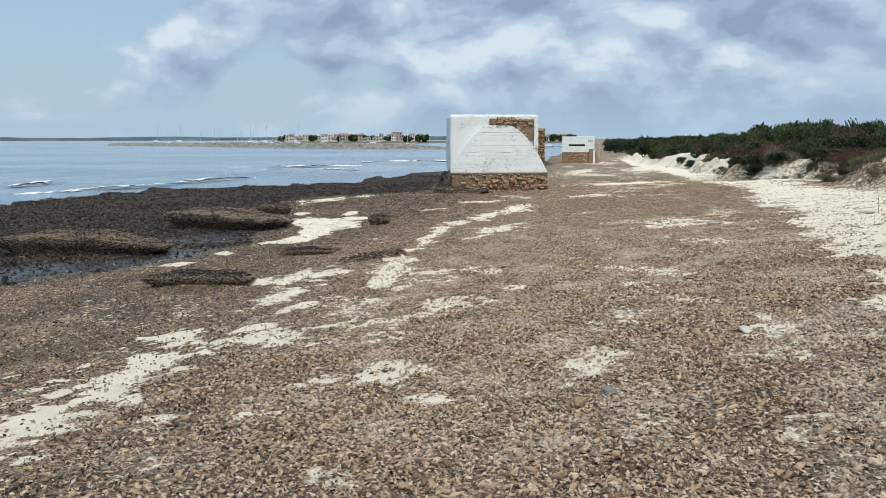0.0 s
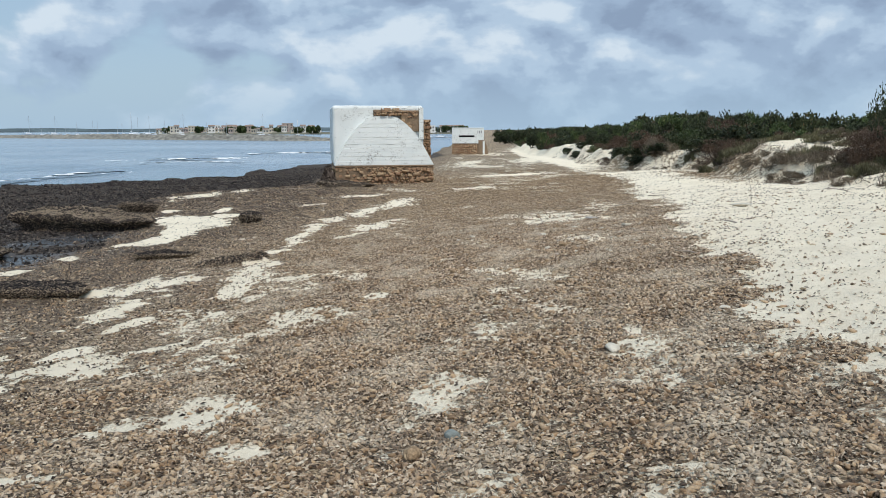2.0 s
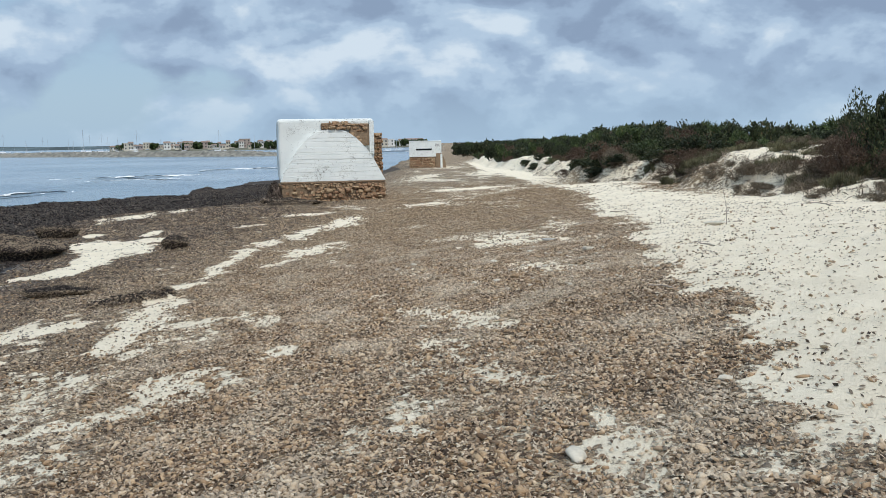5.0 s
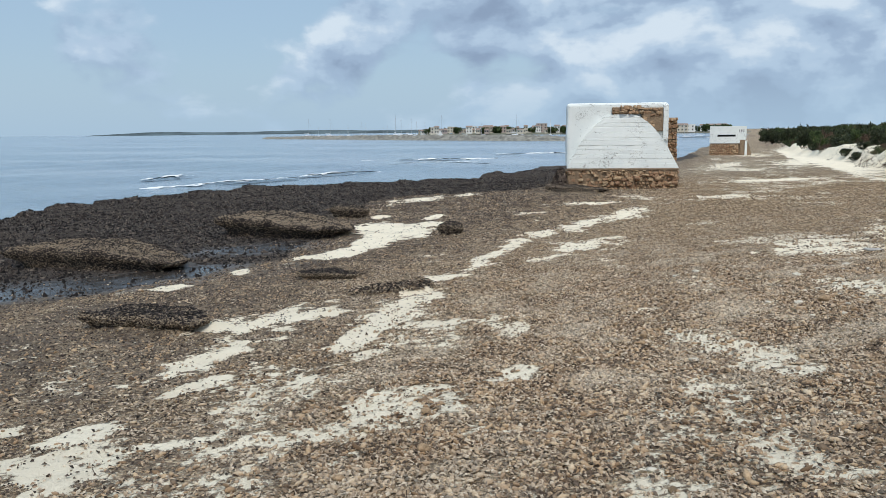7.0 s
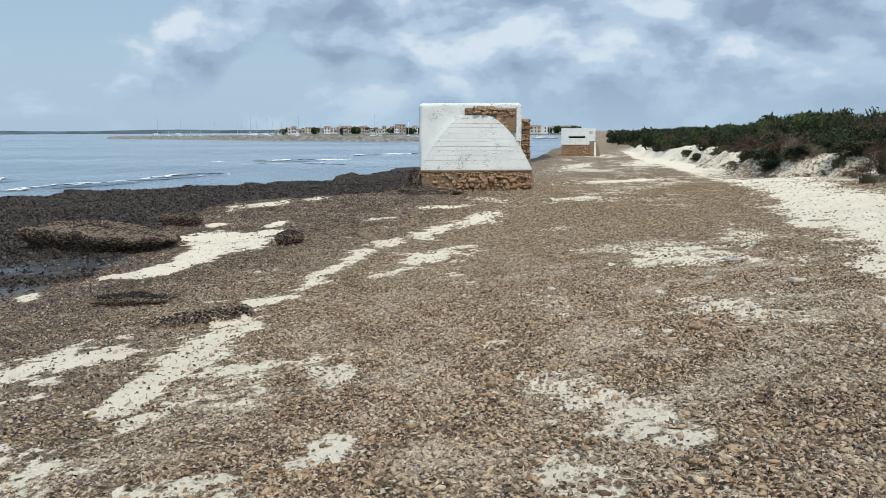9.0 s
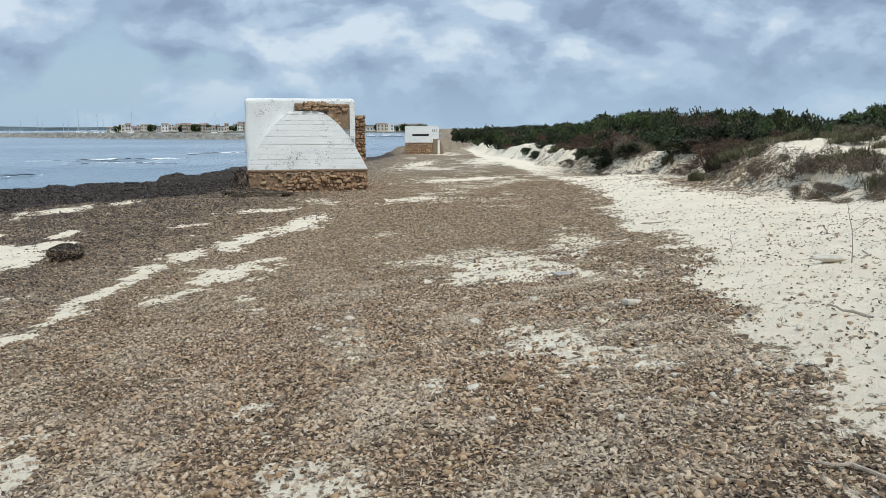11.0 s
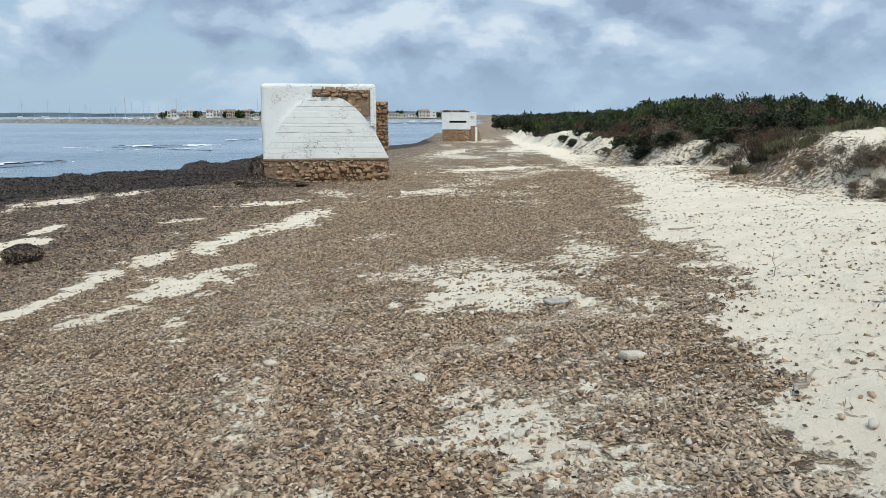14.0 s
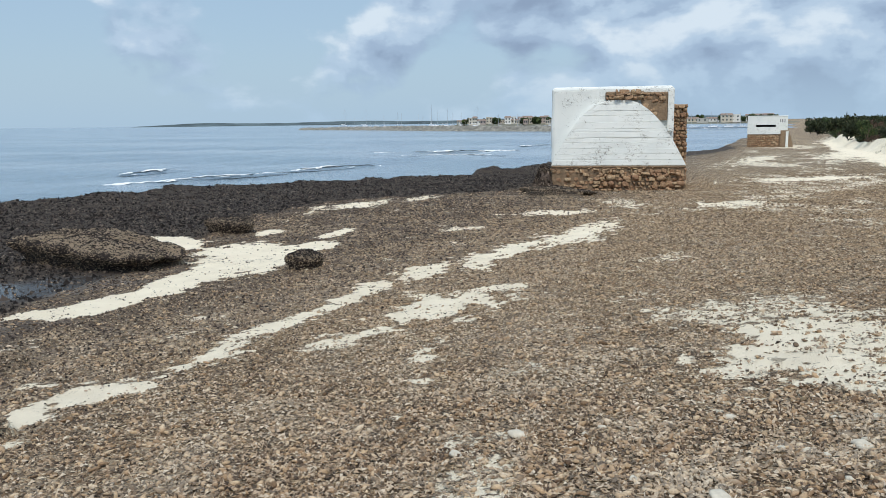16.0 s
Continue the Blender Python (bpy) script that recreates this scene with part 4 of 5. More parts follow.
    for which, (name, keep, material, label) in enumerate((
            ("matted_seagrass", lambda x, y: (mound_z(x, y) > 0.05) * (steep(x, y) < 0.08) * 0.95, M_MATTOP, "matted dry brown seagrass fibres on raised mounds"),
            ("sodden_seagrass", lambda x, y: (mound_z(x, y) > 0.02) * (steep(x, y) >= 0.05), M_DARKBLADE, "dark sodden seagrass with shade painted in on undercut mound faces"))):
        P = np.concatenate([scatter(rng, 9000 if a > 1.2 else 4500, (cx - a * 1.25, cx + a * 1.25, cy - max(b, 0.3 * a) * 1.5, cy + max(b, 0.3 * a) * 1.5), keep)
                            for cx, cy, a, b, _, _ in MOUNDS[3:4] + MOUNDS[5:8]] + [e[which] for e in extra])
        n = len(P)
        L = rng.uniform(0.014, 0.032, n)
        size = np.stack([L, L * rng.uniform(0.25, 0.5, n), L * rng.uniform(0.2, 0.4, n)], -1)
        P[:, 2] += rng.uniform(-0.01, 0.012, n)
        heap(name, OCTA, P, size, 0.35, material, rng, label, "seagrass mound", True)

    # scraps blown over the bare sand
    def blown(x, y):
        cover, _, _ = ground_masks(x, y)
        return (1 - cover) * smooth(0.48, 0.72, fbm(x * 0.9, y * 0.9, 121, 4)) * (x > 2)

    P = scatter(rng, 46000, (2, 16, 4, 34), lambda x, y: blown(x, y) + 0.05 * (ground_masks(x, y)[0] < 0.5))
    n = len(P)
    L = rng.uniform(0.008, 0.028, n)
    size = np.stack([L, L * rng.uniform(0.2, 0.45, n), L * rng.uniform(0.15, 0.35, n)], -1)
    P[:, 2] += 0.006
    heap("blown_scraps", TENT, P, size, 0.3, M_ROOT, rng, "scattered dark seagrass scraps on pale sand", "seagrass litter", True, 0.25)


wrack()


# ---- plants ----
def limb(bm, a, b, r0, r1, seg=6):
    a, b = Vector(a), Vector(b)
    d = (b - a).normalized()
    s = d.orthogonal().normalized()
    t = d.cross(s)
    rings = []
    for p, r in ((a, r0), (b, r1)):
        rings.append([bm.verts.new(p + (s * math.cos(2 * math.pi * k / seg) + t * math.sin(2 * math.pi * k / seg)) * r) for k in range(seg)])
    for k in range(seg):
        j = (k + 1) % seg
        bm.faces.new((rings[0][k], rings[0][j], rings[1][j], rings[1][k]))
    bm.faces.new(rings[1])


def trunk_mesh(seed, height, spread_, limbs, r):
    rnd = random.Random(seed)
    bm = bmesh.new()
    tips = []
    for _ in range(limbs):
        p = Vector((rnd.uniform(-0.1, 0.1), rnd.uniform(-0.1, 0.1), -0.15))
        ang, rr = rnd.uniform(0, 6.28), r
        for s in range(4):
            q = p + Vector((math.cos(ang) * spread_ * rnd.uniform(0.1, 0.35), math.sin(ang) * spread_ * rnd.uniform(0.1, 0.35), height * rnd.uniform(0.18, 0.28)))
            limb(bm, p, q, rr, rr * 0.7)
            ang += rnd.uniform(-0.8, 0.8)
            p, rr = q, rr * 0.7
        tips.append(p)
    me = bpy.data.meshes.new("trunk")
    bm.to_mesh(me)
    bm.free()
    me.materials.append(M_BARK)
    return me, tips


LEAF = (np.array([(-1, 0, 0), (0.0, -0.5, 0.15), (0.0, 0.5, 0.15), (1, 0, 0)]), np.array([(0, 1, 2), (1, 3, 2)]))


def crown_mesh(seed, lobes, leaves, leaf, material, size=(1, 1, 1), upward=0.0, slim=1.0):
    """Leaf sprays spread over the shells of several uneven lobes inside a unit dome."""
    rng = np.random.default_rng(seed)
    C = np.stack([rng.uniform(-0.62, 0.62, lobes), rng.uniform(-0.62, 0.62, lobes), rng.uniform(0.12, 0.74, lobes)], -1)
    R = rng.uniform(0.20, 0.42, lobes) * (1.1 - 0.4 * C[:, 2])
    k = rng.integers(0, lobes, leaves)
    d = rng.normal(0, 1, (leaves, 3))
    d /= np.linalg.norm(d, axis=1)[:, None]
    rad = R[k] * rng.uniform(0.45, 1.08, leaves) * (0.8 + 0.4 * fbm(d[:, 0] * 3 + k, d[:, 1] * 3 + d[:, 2] * 2, seed, 2))
    P = C[k] + d * rad[:, None] * np.array((1, 1, 0.85))
    P[:, 2] = np.maximum(P[:, 2], rng.uniform(0, 0.08, leaves))
    P *= np.array(size)
    V, F = LEAF
    out = d * 0.45 * (1 - upward) + np.array((0, 0, upward)) + rng.normal(0, 0.62, (leaves, 3)) * (1 - 0.6 * upward)
    out /= np.linalg.norm(out, axis=1)[:, None]
    side = np.cross(out, rng.normal(0, 1, (leaves, 3)))
    side /= np.linalg.norm(side, axis=1)[:, None] + 1e-6
    up = np.cross(out, side)
    s = leaf * rng.uniform(0.6, 1.4, leaves)
    verts = P[:, None] + (out[:, None] * V[None, :, :1] + side[:, None] * V[None, :, 1:2] * slim + up[:, None] * V[None, :, 2:]) * s[:, None, None]
    faces = (F[None] + (np.arange(leaves) * len(V))[:, None, None]).reshape(-1, 3)
    return raw_mesh("crown", verts.reshape(-1, 3), faces, material)


def plant_kind(name, seed, lobes, leaves, leaf, material, label, category, size=(1, 1, 1), upward=0.0, slim=1.0, limbs=4, height=0.8, r=0.05):
    top = new(name)
    tagged(top, label, category)
    trunk, _ = trunk_mesh(seed, height * size[2], 0.5 * size[0], limbs, r)
    for n_, me in (("trunk", trunk), ("crown", crown_mesh(seed, lobes, leaves, leaf, material, size, upward, slim))):
        ob = new(n_, me)
        ob.parent = top
    return top


JUNIPERS = [plant_kind("juniper_bush", 200 + i, 13, 3400, 0.052, M_JUNIPER, "dense dark green juniper bush on the dune", "bush", (1, 1, 1), 0.12) for i in range(4)]
PINES = [plant_kind("pine_bush", 230 + i, 11, 3600, 0.055, M_PINE, "olive green young pine behind the dune", "pine", (0.9, 0.9, 1), 0.25, 0.6) for i in range(2)]
RUSTS = [plant_kind("dead_shrub", 250 + i, 9, 2600, 0.06, M_RUST, "reddish brown dead shrub on the dune edge", "shrub", (1, 1, 0.9), 0.2, 0.35, 7) for i in range(2)]
M_DEADGRASS = leaf_material("dead_grass_blades", (0.10, 0.076, 0.052), (0.27, 0.215, 0.15), (0.40, 0.33, 0.24))
HANGING = [plant_kind("dead_grass", 280 + i, 8, 1500, 0.13, M_DEADGRASS, "brown dead grass hanging over the dune face", "grass tuft", (1, 1, 0.8), 0.15, 0.10, 5, 0.5, 0.012) for i in range(3)]
THICKETS = [plant_kind("juniper_bush", 210 + i, 16, 10000, 0.030, M_JUNIPER, "tall dark green juniper in the near thicket", "bush", (1, 1, 1), 0.12, 0.8) for i in range(2)]
THICKET_RUSTS = [plant_kind("dead_shrub", 260 + i, 12, 9000, 0.034, M_RUST, "reddish brown dead shrub on the dune edge", "shrub", (1, 1, 0.9), 0.25, 0.25, 9) for i in range(2)]
GRASSES = [plant_kind("dune_grass", 270 + i, 7, 900, 0.16, M_GREYGRASS, "grey-green tuft of dry dune grass", "grass tuft", (1, 1, 0.5), 0.75, 0.16, 3, 0.3, 0.012) for i in range(2)]
JUNIPERS_FAR = [plant_kind("juniper_bush", 310 + i, 13, 1200, 0.080, M_JUNIPER, "dense dark green juniper bush on the dune", "bush", (1, 1, 1), 0.12, 1.0, 3) for i in range(3)]
PINES_FAR = [plant_kind("pine_bush", 330 + i, 11, 1100, 0.085, M_PINE, "olive green young pine behind the dune", "pine", (0.9, 0.9, 1), 0.25, 0.6, 3) for i in range(2)]
RUSTS_FAR = [plant_kind("dead_shrub", 350, 9, 900, 0.09, M_RUST, "reddish brown dead shrub on the dune edge", "shrub", (1, 1, 0.9), 0.2, 0.35, 4)]
FAR_OF = {id(k): f[i % len(f)] for g, f in ((JUNIPERS, JUNIPERS_FAR), (PINES, PINES_FAR), (RUSTS, RUSTS_FAR)) for i, k in enumerate(g)}
FIRST_USED = set()


def gz1(x, y):
    return float(ground_z(np.array([x], float), np.array([y], float))[0])


def plant(kind, x, y, width, height, turn, label="", sink=0.05, group=""):
    if math.hypot(x, y - 6) > 72:
        kind = FAR_OF.get(id(kind), kind)
    m = pose(x, y, gz1(x, y) - sink, 0, 0, turn) @ Matrix.Diagonal((width / 2, width / 2, height, 1))
    if kind in FIRST_USED:
        ob = copy_thing(kind, m)
        ob.matrix_basis = m
    else:
        FIRST_USED.add(kind)
        ob = kind
        ob.matrix_basis = m
    return tagged(ob, label, "", group)


def skyline(x, y):
    """The height that the tree tops keep to, seen along the beach."""
    az, d = math.degrees(math.atan2(x - 0.6, y - 2.6)), math.hypot(x - 0.6, y - 2.6)
    s = np.interp(az, (8, 9, 11, 13, 15, 17, 18.5, 20, 21.5, 31, 34.5, 37, 45), (-0.002, -0.001, 0.001, 0.002, 0.0036, 0.006, 0.010, 0.0165, 0.0195, 0.0187, 0.017, 0.03, 0.035))
    return 1.65 + d * float(s)


def open_sand(x, y):
    """The bare sand mound and the slope before it."""
    return 21.2 < y < 30.0 and x < float(np.interp(y, FOOT_Y, FOOT_X)) + 4.3


def dune_plants():
    rnd = random.Random(21)
    # shrubs that stand out singly
    plant(THICKET_RUSTS[0], 12.75, 28.7, 2.2, 1.15, 40, "dark brown dead bush with bare tangled roots")
    plant(RUSTS[1], 14.9, 42.2, 2.6, 1.35, 10, "rust-brown dead juniper on the dune edge")
    plant(JUNIPERS[0], 16.2, 41.2, 1.8, 1.1, 80)
    plant(RUSTS[0], 17.6, 47.5, 2.4, 1.3, 120)
    plant(THICKET_RUSTS[1], 15.8, 23.4, 2.4, 0.8, 200)
    plant(THICKET_RUSTS[0], 12.6, 20.6, 2.0, 0.6, 310)
    # dead grass that hangs over the eroded face, thickest beside the bare sand mound
    for x, y, w, h, a in ((11.5, 22.6, 1.5, 0.75, 10), (11.9, 22.1, 1.4, 0.8, 120), (11.8, 20.9, 1.7, 0.8, 200), (12.0, 20.1, 1.6, 0.85, 300), (11.6, 19.3, 1.5, 0.7, 60), (11.8, 24.4, 1.1, 0.55, 150), (14.6, 39.4, 1.8, 0.9, 80), (14.4, 40.6, 1.7, 1.3, 20)):
        plant(HANGING[int(a) % 3], x, y, w, h, a, sink=0.12)
    for _ in range(70):
        y = 14.5 + 30 * rnd.random() ** 1.25
        x = float(np.interp(y, FOOT_Y, FOOT_X)) + rnd.uniform(0.0, 1.5)
        if 22.6 < y < 29.0 and rnd.random() < 0.65:
            continue
        plant(HANGING[rnd.randrange(3)], x, y, rnd.uniform(0.6, 1.3), rnd.uniform(0.2, 0.45), rnd.uniform(0, 360), sink=0.08, group="dead grass on the dune face")
    for x, y, w, h, a in ((12.1, 25.7, 1.3, 0.6, 30), (12.9, 26.3, 1.1, 0.5, 140), (11.9, 27.6, 1.2, 0.6, 250), (14.2, 25.4, 1.5, 0.7, 80), (12.3, 22.2, 1.4, 0.6, 10), (12.6, 20.4, 1.3, 0.6, 190), (11.1, 17.6, 1.2, 0.6, 300)):
        plant(GRASSES[int(a) % 2], x, y, w, h, a)
    # the near thicket
    for kind, x, y, w, top, turn in ((THICKETS[0], 12.55, 17.9, 2.0, 2.85, 15), (THICKETS[1], 14.6, 17.0, 3.0, 3.15, 200), (THICKETS[0], 13.6, 16.2, 2.0, 2.5, 90), (THICKETS[1], 15.6, 20.2, 3.2, 2.7, 100)):
        plant(kind, x, y, w, top - gz1(x, y), turn)
    plant(THICKET_RUSTS[1], 12.0, 18.7, 2.2, 1.1, 70)
    plant(THICKET_RUSTS[0], 13.0, 19.8, 2.8, 1.3, 170)
    plant(THICKET_RUSTS[1], 12.3, 17.0, 2.0, 1.0, 250)
    plant(PINES[0], 17.5, 22.5, 4.0, 1.4, 60)
    for _ in range(36):
        y = rnd.uniform(16.5, 34)
        x = float(np.interp(y, FOOT_Y, FOOT_X)) + rnd.uniform(1.6, 7.0) + (2.6 if 22.5 < y < 31 else 0)
        if open_sand(x, y):
            continue
        h = min(rnd.uniform(0.5, 1.1), max(0.35, (skyline(x, y) - gz1(x, y)) * 0.8))
        r = rnd.random()
        kind = RUSTS[rnd.randrange(2)] if r < 0.45 else JUNIPERS[rnd.randrange(4)] if r < 0.8 else PINES[rnd.randrange(2)]
        plant(kind, x, y, h * rnd.uniform(1.6, 2.4), h, rnd.uniform(0, 360), group="shrubs along the dune edge")
    # grass on the mounds
    for _ in range(46):
        y = rnd.uniform(18, 60)
        x = float(np.interp(y, FOOT_Y, FOOT_X)) + rnd.uniform(1.0, 3.6)
        plant(GRASSES[rnd.randrange(2)], x, y, rnd.uniform(0.7, 1.5), rnd.uniform(0.5, 0.8), rnd.uniform(0, 360), group="dune grass")
    for _ in range(16):
        plant(GRASSES[rnd.randrange(2)], rnd.uniform(12.6, 15.0), rnd.uniform(25.5, 29), rnd.uniform(0.8, 1.5), rnd.uniform(0.45, 0.75), rnd.uniform(0, 360), group="dune grass")
    for _ in range(26):
        plant((GRASSES + HANGING)[rnd.randrange(4)], rnd.uniform(13.6, 18.0), rnd.uniform(21.0, 27.5), rnd.uniform(0.8, 1.6), rnd.uniform(0.4, 0.7), rnd.uniform(0, 360), group="dune grass")
    # low growth right behind the edge
    for _ in range(95):
        y = rnd.uniform(17, 130) if rnd.random() < 0.75 else rnd.uniform(60, 190)
        foot = float(np.interp(y, FOOT_Y, FOOT_X))
        x = foot + rnd.uniform(1.8, 6.0) + (3.4 if 22.5 < y < 31 else 0)
        if open_sand(x, y):
            continue
        g = gz1(x, y)
        h = min(rnd.uniform(0.7, 1.5), max(0.45, (skyline(x, y) - g) * 0.95))
        r = rnd.random()
        kind = JUNIPERS[rnd.randrange(4)] if r < 0.42 else PINES[rnd.randrange(2)] if r < 0.62 else RUSTS[rnd.randrange(2)]
        plant(kind, x, y, h * rnd.uniform(1.6, 2.6), h, rnd.uniform(0, 360), group="shrubs along the dune edge")
    # bushes that creep down the face of the dune
    for _ in range(55):
        y = 36 + 110 * rnd.random() ** 1.3
        x = float(np.interp(y, FOOT_Y, FOOT_X)) + rnd.uniform(0.9, 2.6)
        h = rnd.uniform(0.35, 0.75)
        r = rnd.random()
        kind = JUNIPERS[rnd.randrange(4)] if r < 0.5 else PINES[rnd.randrange(2)] if r < 0.65 else RUSTS[rnd.randrange(2)]
        plant(kind, x, y, h * rnd.uniform(2.6, 4.2), h, rnd.uniform(0, 360), sink=0.14, group="shrubs along the dune edge")
    # the wooded belt
    count = 0
    while count < 260:
        y = 24 + 256 * rnd.random() ** 1.6
        foot = float(np.interp(y, FOOT_Y, FOOT_X))
        off = rnd.uniform(4.0, 26 + 0.12 * y) if y < 90 else rnd.uniform(0.5, 30)
        x = foot + off
        if x > 0.9 * y + 14:
            continue
        top = skyline(x, y)
        g = gz1(x, y)
        h = (top - g) * rnd.uniform(0.74, 1.05)
        if h < 0.5:
            h = 0.6
        w = max(h * rnd.uniform(1.2, 1.9), 1.6 + 0.012 * y)
        r = rnd.random()
        kind = JUNIPERS[rnd.randrange(4)] if r < 0.62 else PINES[rnd.randrange(2)] if r < 0.86 else RUSTS[rnd.randrange(2)]
        plant(kind, x, y, w, h * 1.08, rnd.uniform(0, 360), group="trees behind the dune")
        count += 1



def dune_roots():
    """Hanging roots and dead grass on the eroded dune face."""
    rng = np.random.default_rng(71)

    def face(x, y):
        slope = ground_z(x + 0.25, y) - ground_z(x - 0.25, y)
        d = x - np.interp(y, FOOT_Y, FOOT_X)
        return (slope > 0.12) * (d > -1.2) * (d < 4) * smooth(0.40, 0.58, fbm(x * 0.9, y * 0.9, 131, 3) + 0.14 * np.exp(-((x - 12.6) / 1.6) ** 2 - ((y - 26) / 2.2) ** 2))

    P = scatter(rng, 90000, (8.5, 24, 13, 75), face)
    n = len(P)
    L = rng.uniform(0.05, 0.16, n)
    size = np.stack([L, rng.uniform(0.004, 0.009, n), L * rng.uniform(0.1, 0.6, n)], -1)
    P[:, 2] += rng.uniform(0.0, 0.06, n)
    heap("dune_roots", BLADE, P, size, 0.7, M_ROOT, rng, "grey-brown dead grass and roots hanging on dune face", "dead grass", True)


dune_plants()
dune_roots()

# ---- small things on the beach ----
M_PALE = plain("pale_limestone", (0.58, 0.525, 0.43), 0.85, scale=14, amount=0.18, bump=0.4, dist=0.01)
M_GREYSTONE = plain("grey_green_stone", (0.22, 0.24, 0.22), 0.8, scale=14, amount=0.25, bump=0.4, dist=0.01)
M_TWIG = plain("bleached_twig", (0.36, 0.30, 0.24), 0.9, scale=25, amount=0.3, bump=0.5, dist=0.004)
M_BROWNBALL = plain("felted_ball", (0.36, 0.25, 0.15), 0.95, scale=40, amount=0.35, bump=0.8, dist=0.006)


def loose_ball_material():
    k = Nodes("loose_felted_ball")
    g, f = k.noise(3.0, 5, 0.7), k.noise(14.0, 4, 0.75)
    c = k.ramp(k.obrand(), (0.0, (0.38, 0.255, 0.145)), (0.5, (0.50, 0.36, 0.215)), (1.0, (0.62, 0.48, 0.31)))
    c = k.mix(k.math("MULTIPLY", f, 0.5), c, (0.32, 0.22, 0.13))
    k.bump(k.math("ADD", g, f), 0.8, 0.12)
    return k.done(c, 0.95)


M_LOOSEBALL = loose_ball_material()
M_BOARD = plain("grey_driftwood", (0.40, 0.375, 0.34), 0.85, scale=20, amount=0.25, bump=0.5, dist=0.005)


def pebble(name, x, y, size, seed, material, label, category, rise=0.35):
    rnd = random.Random(seed)
    bm = bmesh.new()
    bmesh.ops.create_icosphere(bm, subdivisions=3, radius=0.5)
    o = Vector((seed * 3.1, 0, 0))
    for v in bm.verts:
        k = 1 + 0.28 * noise.noise(v.co * 2.2 + o) + 0.10 * noise.noise(v.co * 6 + o)
        v.co = Vector((v.co.x * size[0] * k, v.co.y * size[1] * k, v.co.z * size[2] * k))
    for f in bm.faces:
        f.smooth = True
    ob = part(name, bm, material)
    ob.matrix_world = pose(x, y, gz1(x, y) + size[2] * rise, rnd.uniform(-8, 8), rnd.uniform(-8, 8), rnd.uniform(0, 360))
    return tagged(ob, label, category)


for i, (x, y, w) in enumerate(((1.64, 5.74, 0.17), (1.80, 13.89, 0.14), (1.52, 13.58, 0.11), (3.49, 13.77, 0.13), (2.80, 13.07, 0.16), (1.37, 9.35, 0.10),
                               (0.57, 9.63, 0.07), (2.21, 11.37, 0.10), (2.43, 11.16, 0.13), (2.73, 6.45, 0.13), (1.0, 7.2, 0.08), (3.2, 11.9, 0.11))):
    w *= 0.78
    pebble("pale_stone", x, y, (w, w * 0.66, w * 0.4), i + 1, M_PALE, "small pale limestone lying among the seagrass", "stone")
pebble("green_stone", 0.44, 4.60, (0.09, 0.07, 0.05), 31, M_GREYSTONE, "small grey-green rounded stone", "stone")
for i, (x, y, w) in enumerate(((2.64, 11.16, 0.12), (0.22, 4.39, 0.10), (-0.35, 8.3, 0.07), (-0.2, 7.6, 0.075), (-0.55, 7.2, 0.06), (1.05, 10.2, 0.07))):
    pebble("large_seagrass_ball", x, y, (w, w * 0.85, w * 0.75), 50 + i, M_BROWNBALL, "large round brown felted seagrass ball", "seagrass ball", 0.4)


def loose_balls():
    """The larger felted balls, each one lying free."""
    rnd = random.Random(99)
    kinds = []
    for i in range(5):
        bm = bmesh.new()
        bmesh.ops.create_icosphere(bm, subdivisions=2, radius=0.5)
        o = Vector((i * 4.7, 2, 0))
        for v in bm.verts:
            k = 1 + 0.42 * noise.noise(v.co * 2.6 + o) + 0.14 * noise.noise(v.co * 7 + o)
            v.co = Vector((v.co.x * k * 1.35, v.co.y * k * 0.95, v.co.z * k * 0.62))
        for f in bm.faces:
            f.smooth = True
        me = bpy.data.meshes.new("seagrass_ball")
        bm.to_mesh(me)
        bm.free()
        me.materials.append(M_LOOSEBALL)
        kinds.append(me)
    for _ in range(90):
        y = rnd.uniform(3.2, 15)
        x = 0.22 * y - 0.4 + rnd.gauss(0, 1.5)
        w = rnd.uniform(0.024, 0.040)
        ob = new("seagrass_ball", kinds[rnd.randrange(5)])
        ob.matrix_world = pose(x, y, gz1(x, y) + w * 0.26, rnd.uniform(-20, 20), rnd.uniform(-20, 20), rnd.uniform(0, 360)) @ Matrix.Diagonal((w, w, w, 1))
        tagged(ob, "round tan felted seagrass ball on the litter", "seagrass ball", "seagrass balls on the beach")
    # balls caked white with sand, where the sand shows through
    caked = []
    for me in kinds[:3]:
        me = me.copy()
        me.materials[0] = M_PALE
        caked.append(me)
    for _ in range(70):
        x, y = rnd.gauss(3.5, 0.55), rnd.uniform(9.9, 14.2)
        w = rnd.uniform(0.026, 0.05)
        ob = new("seagrass_ball", caked[rnd.randrange(3)])
        ob.matrix_world = pose(x, y, gz1(x, y) + w * 0.24, rnd.uniform(-20, 20), rnd.uniform(-20, 20), rnd.uniform(0, 360)) @ Matrix.Diagonal((w, w, w, 1))
        tagged(ob, "pale seagrass ball caked with white sand", "seagrass ball", "sand-caked seagrass balls")


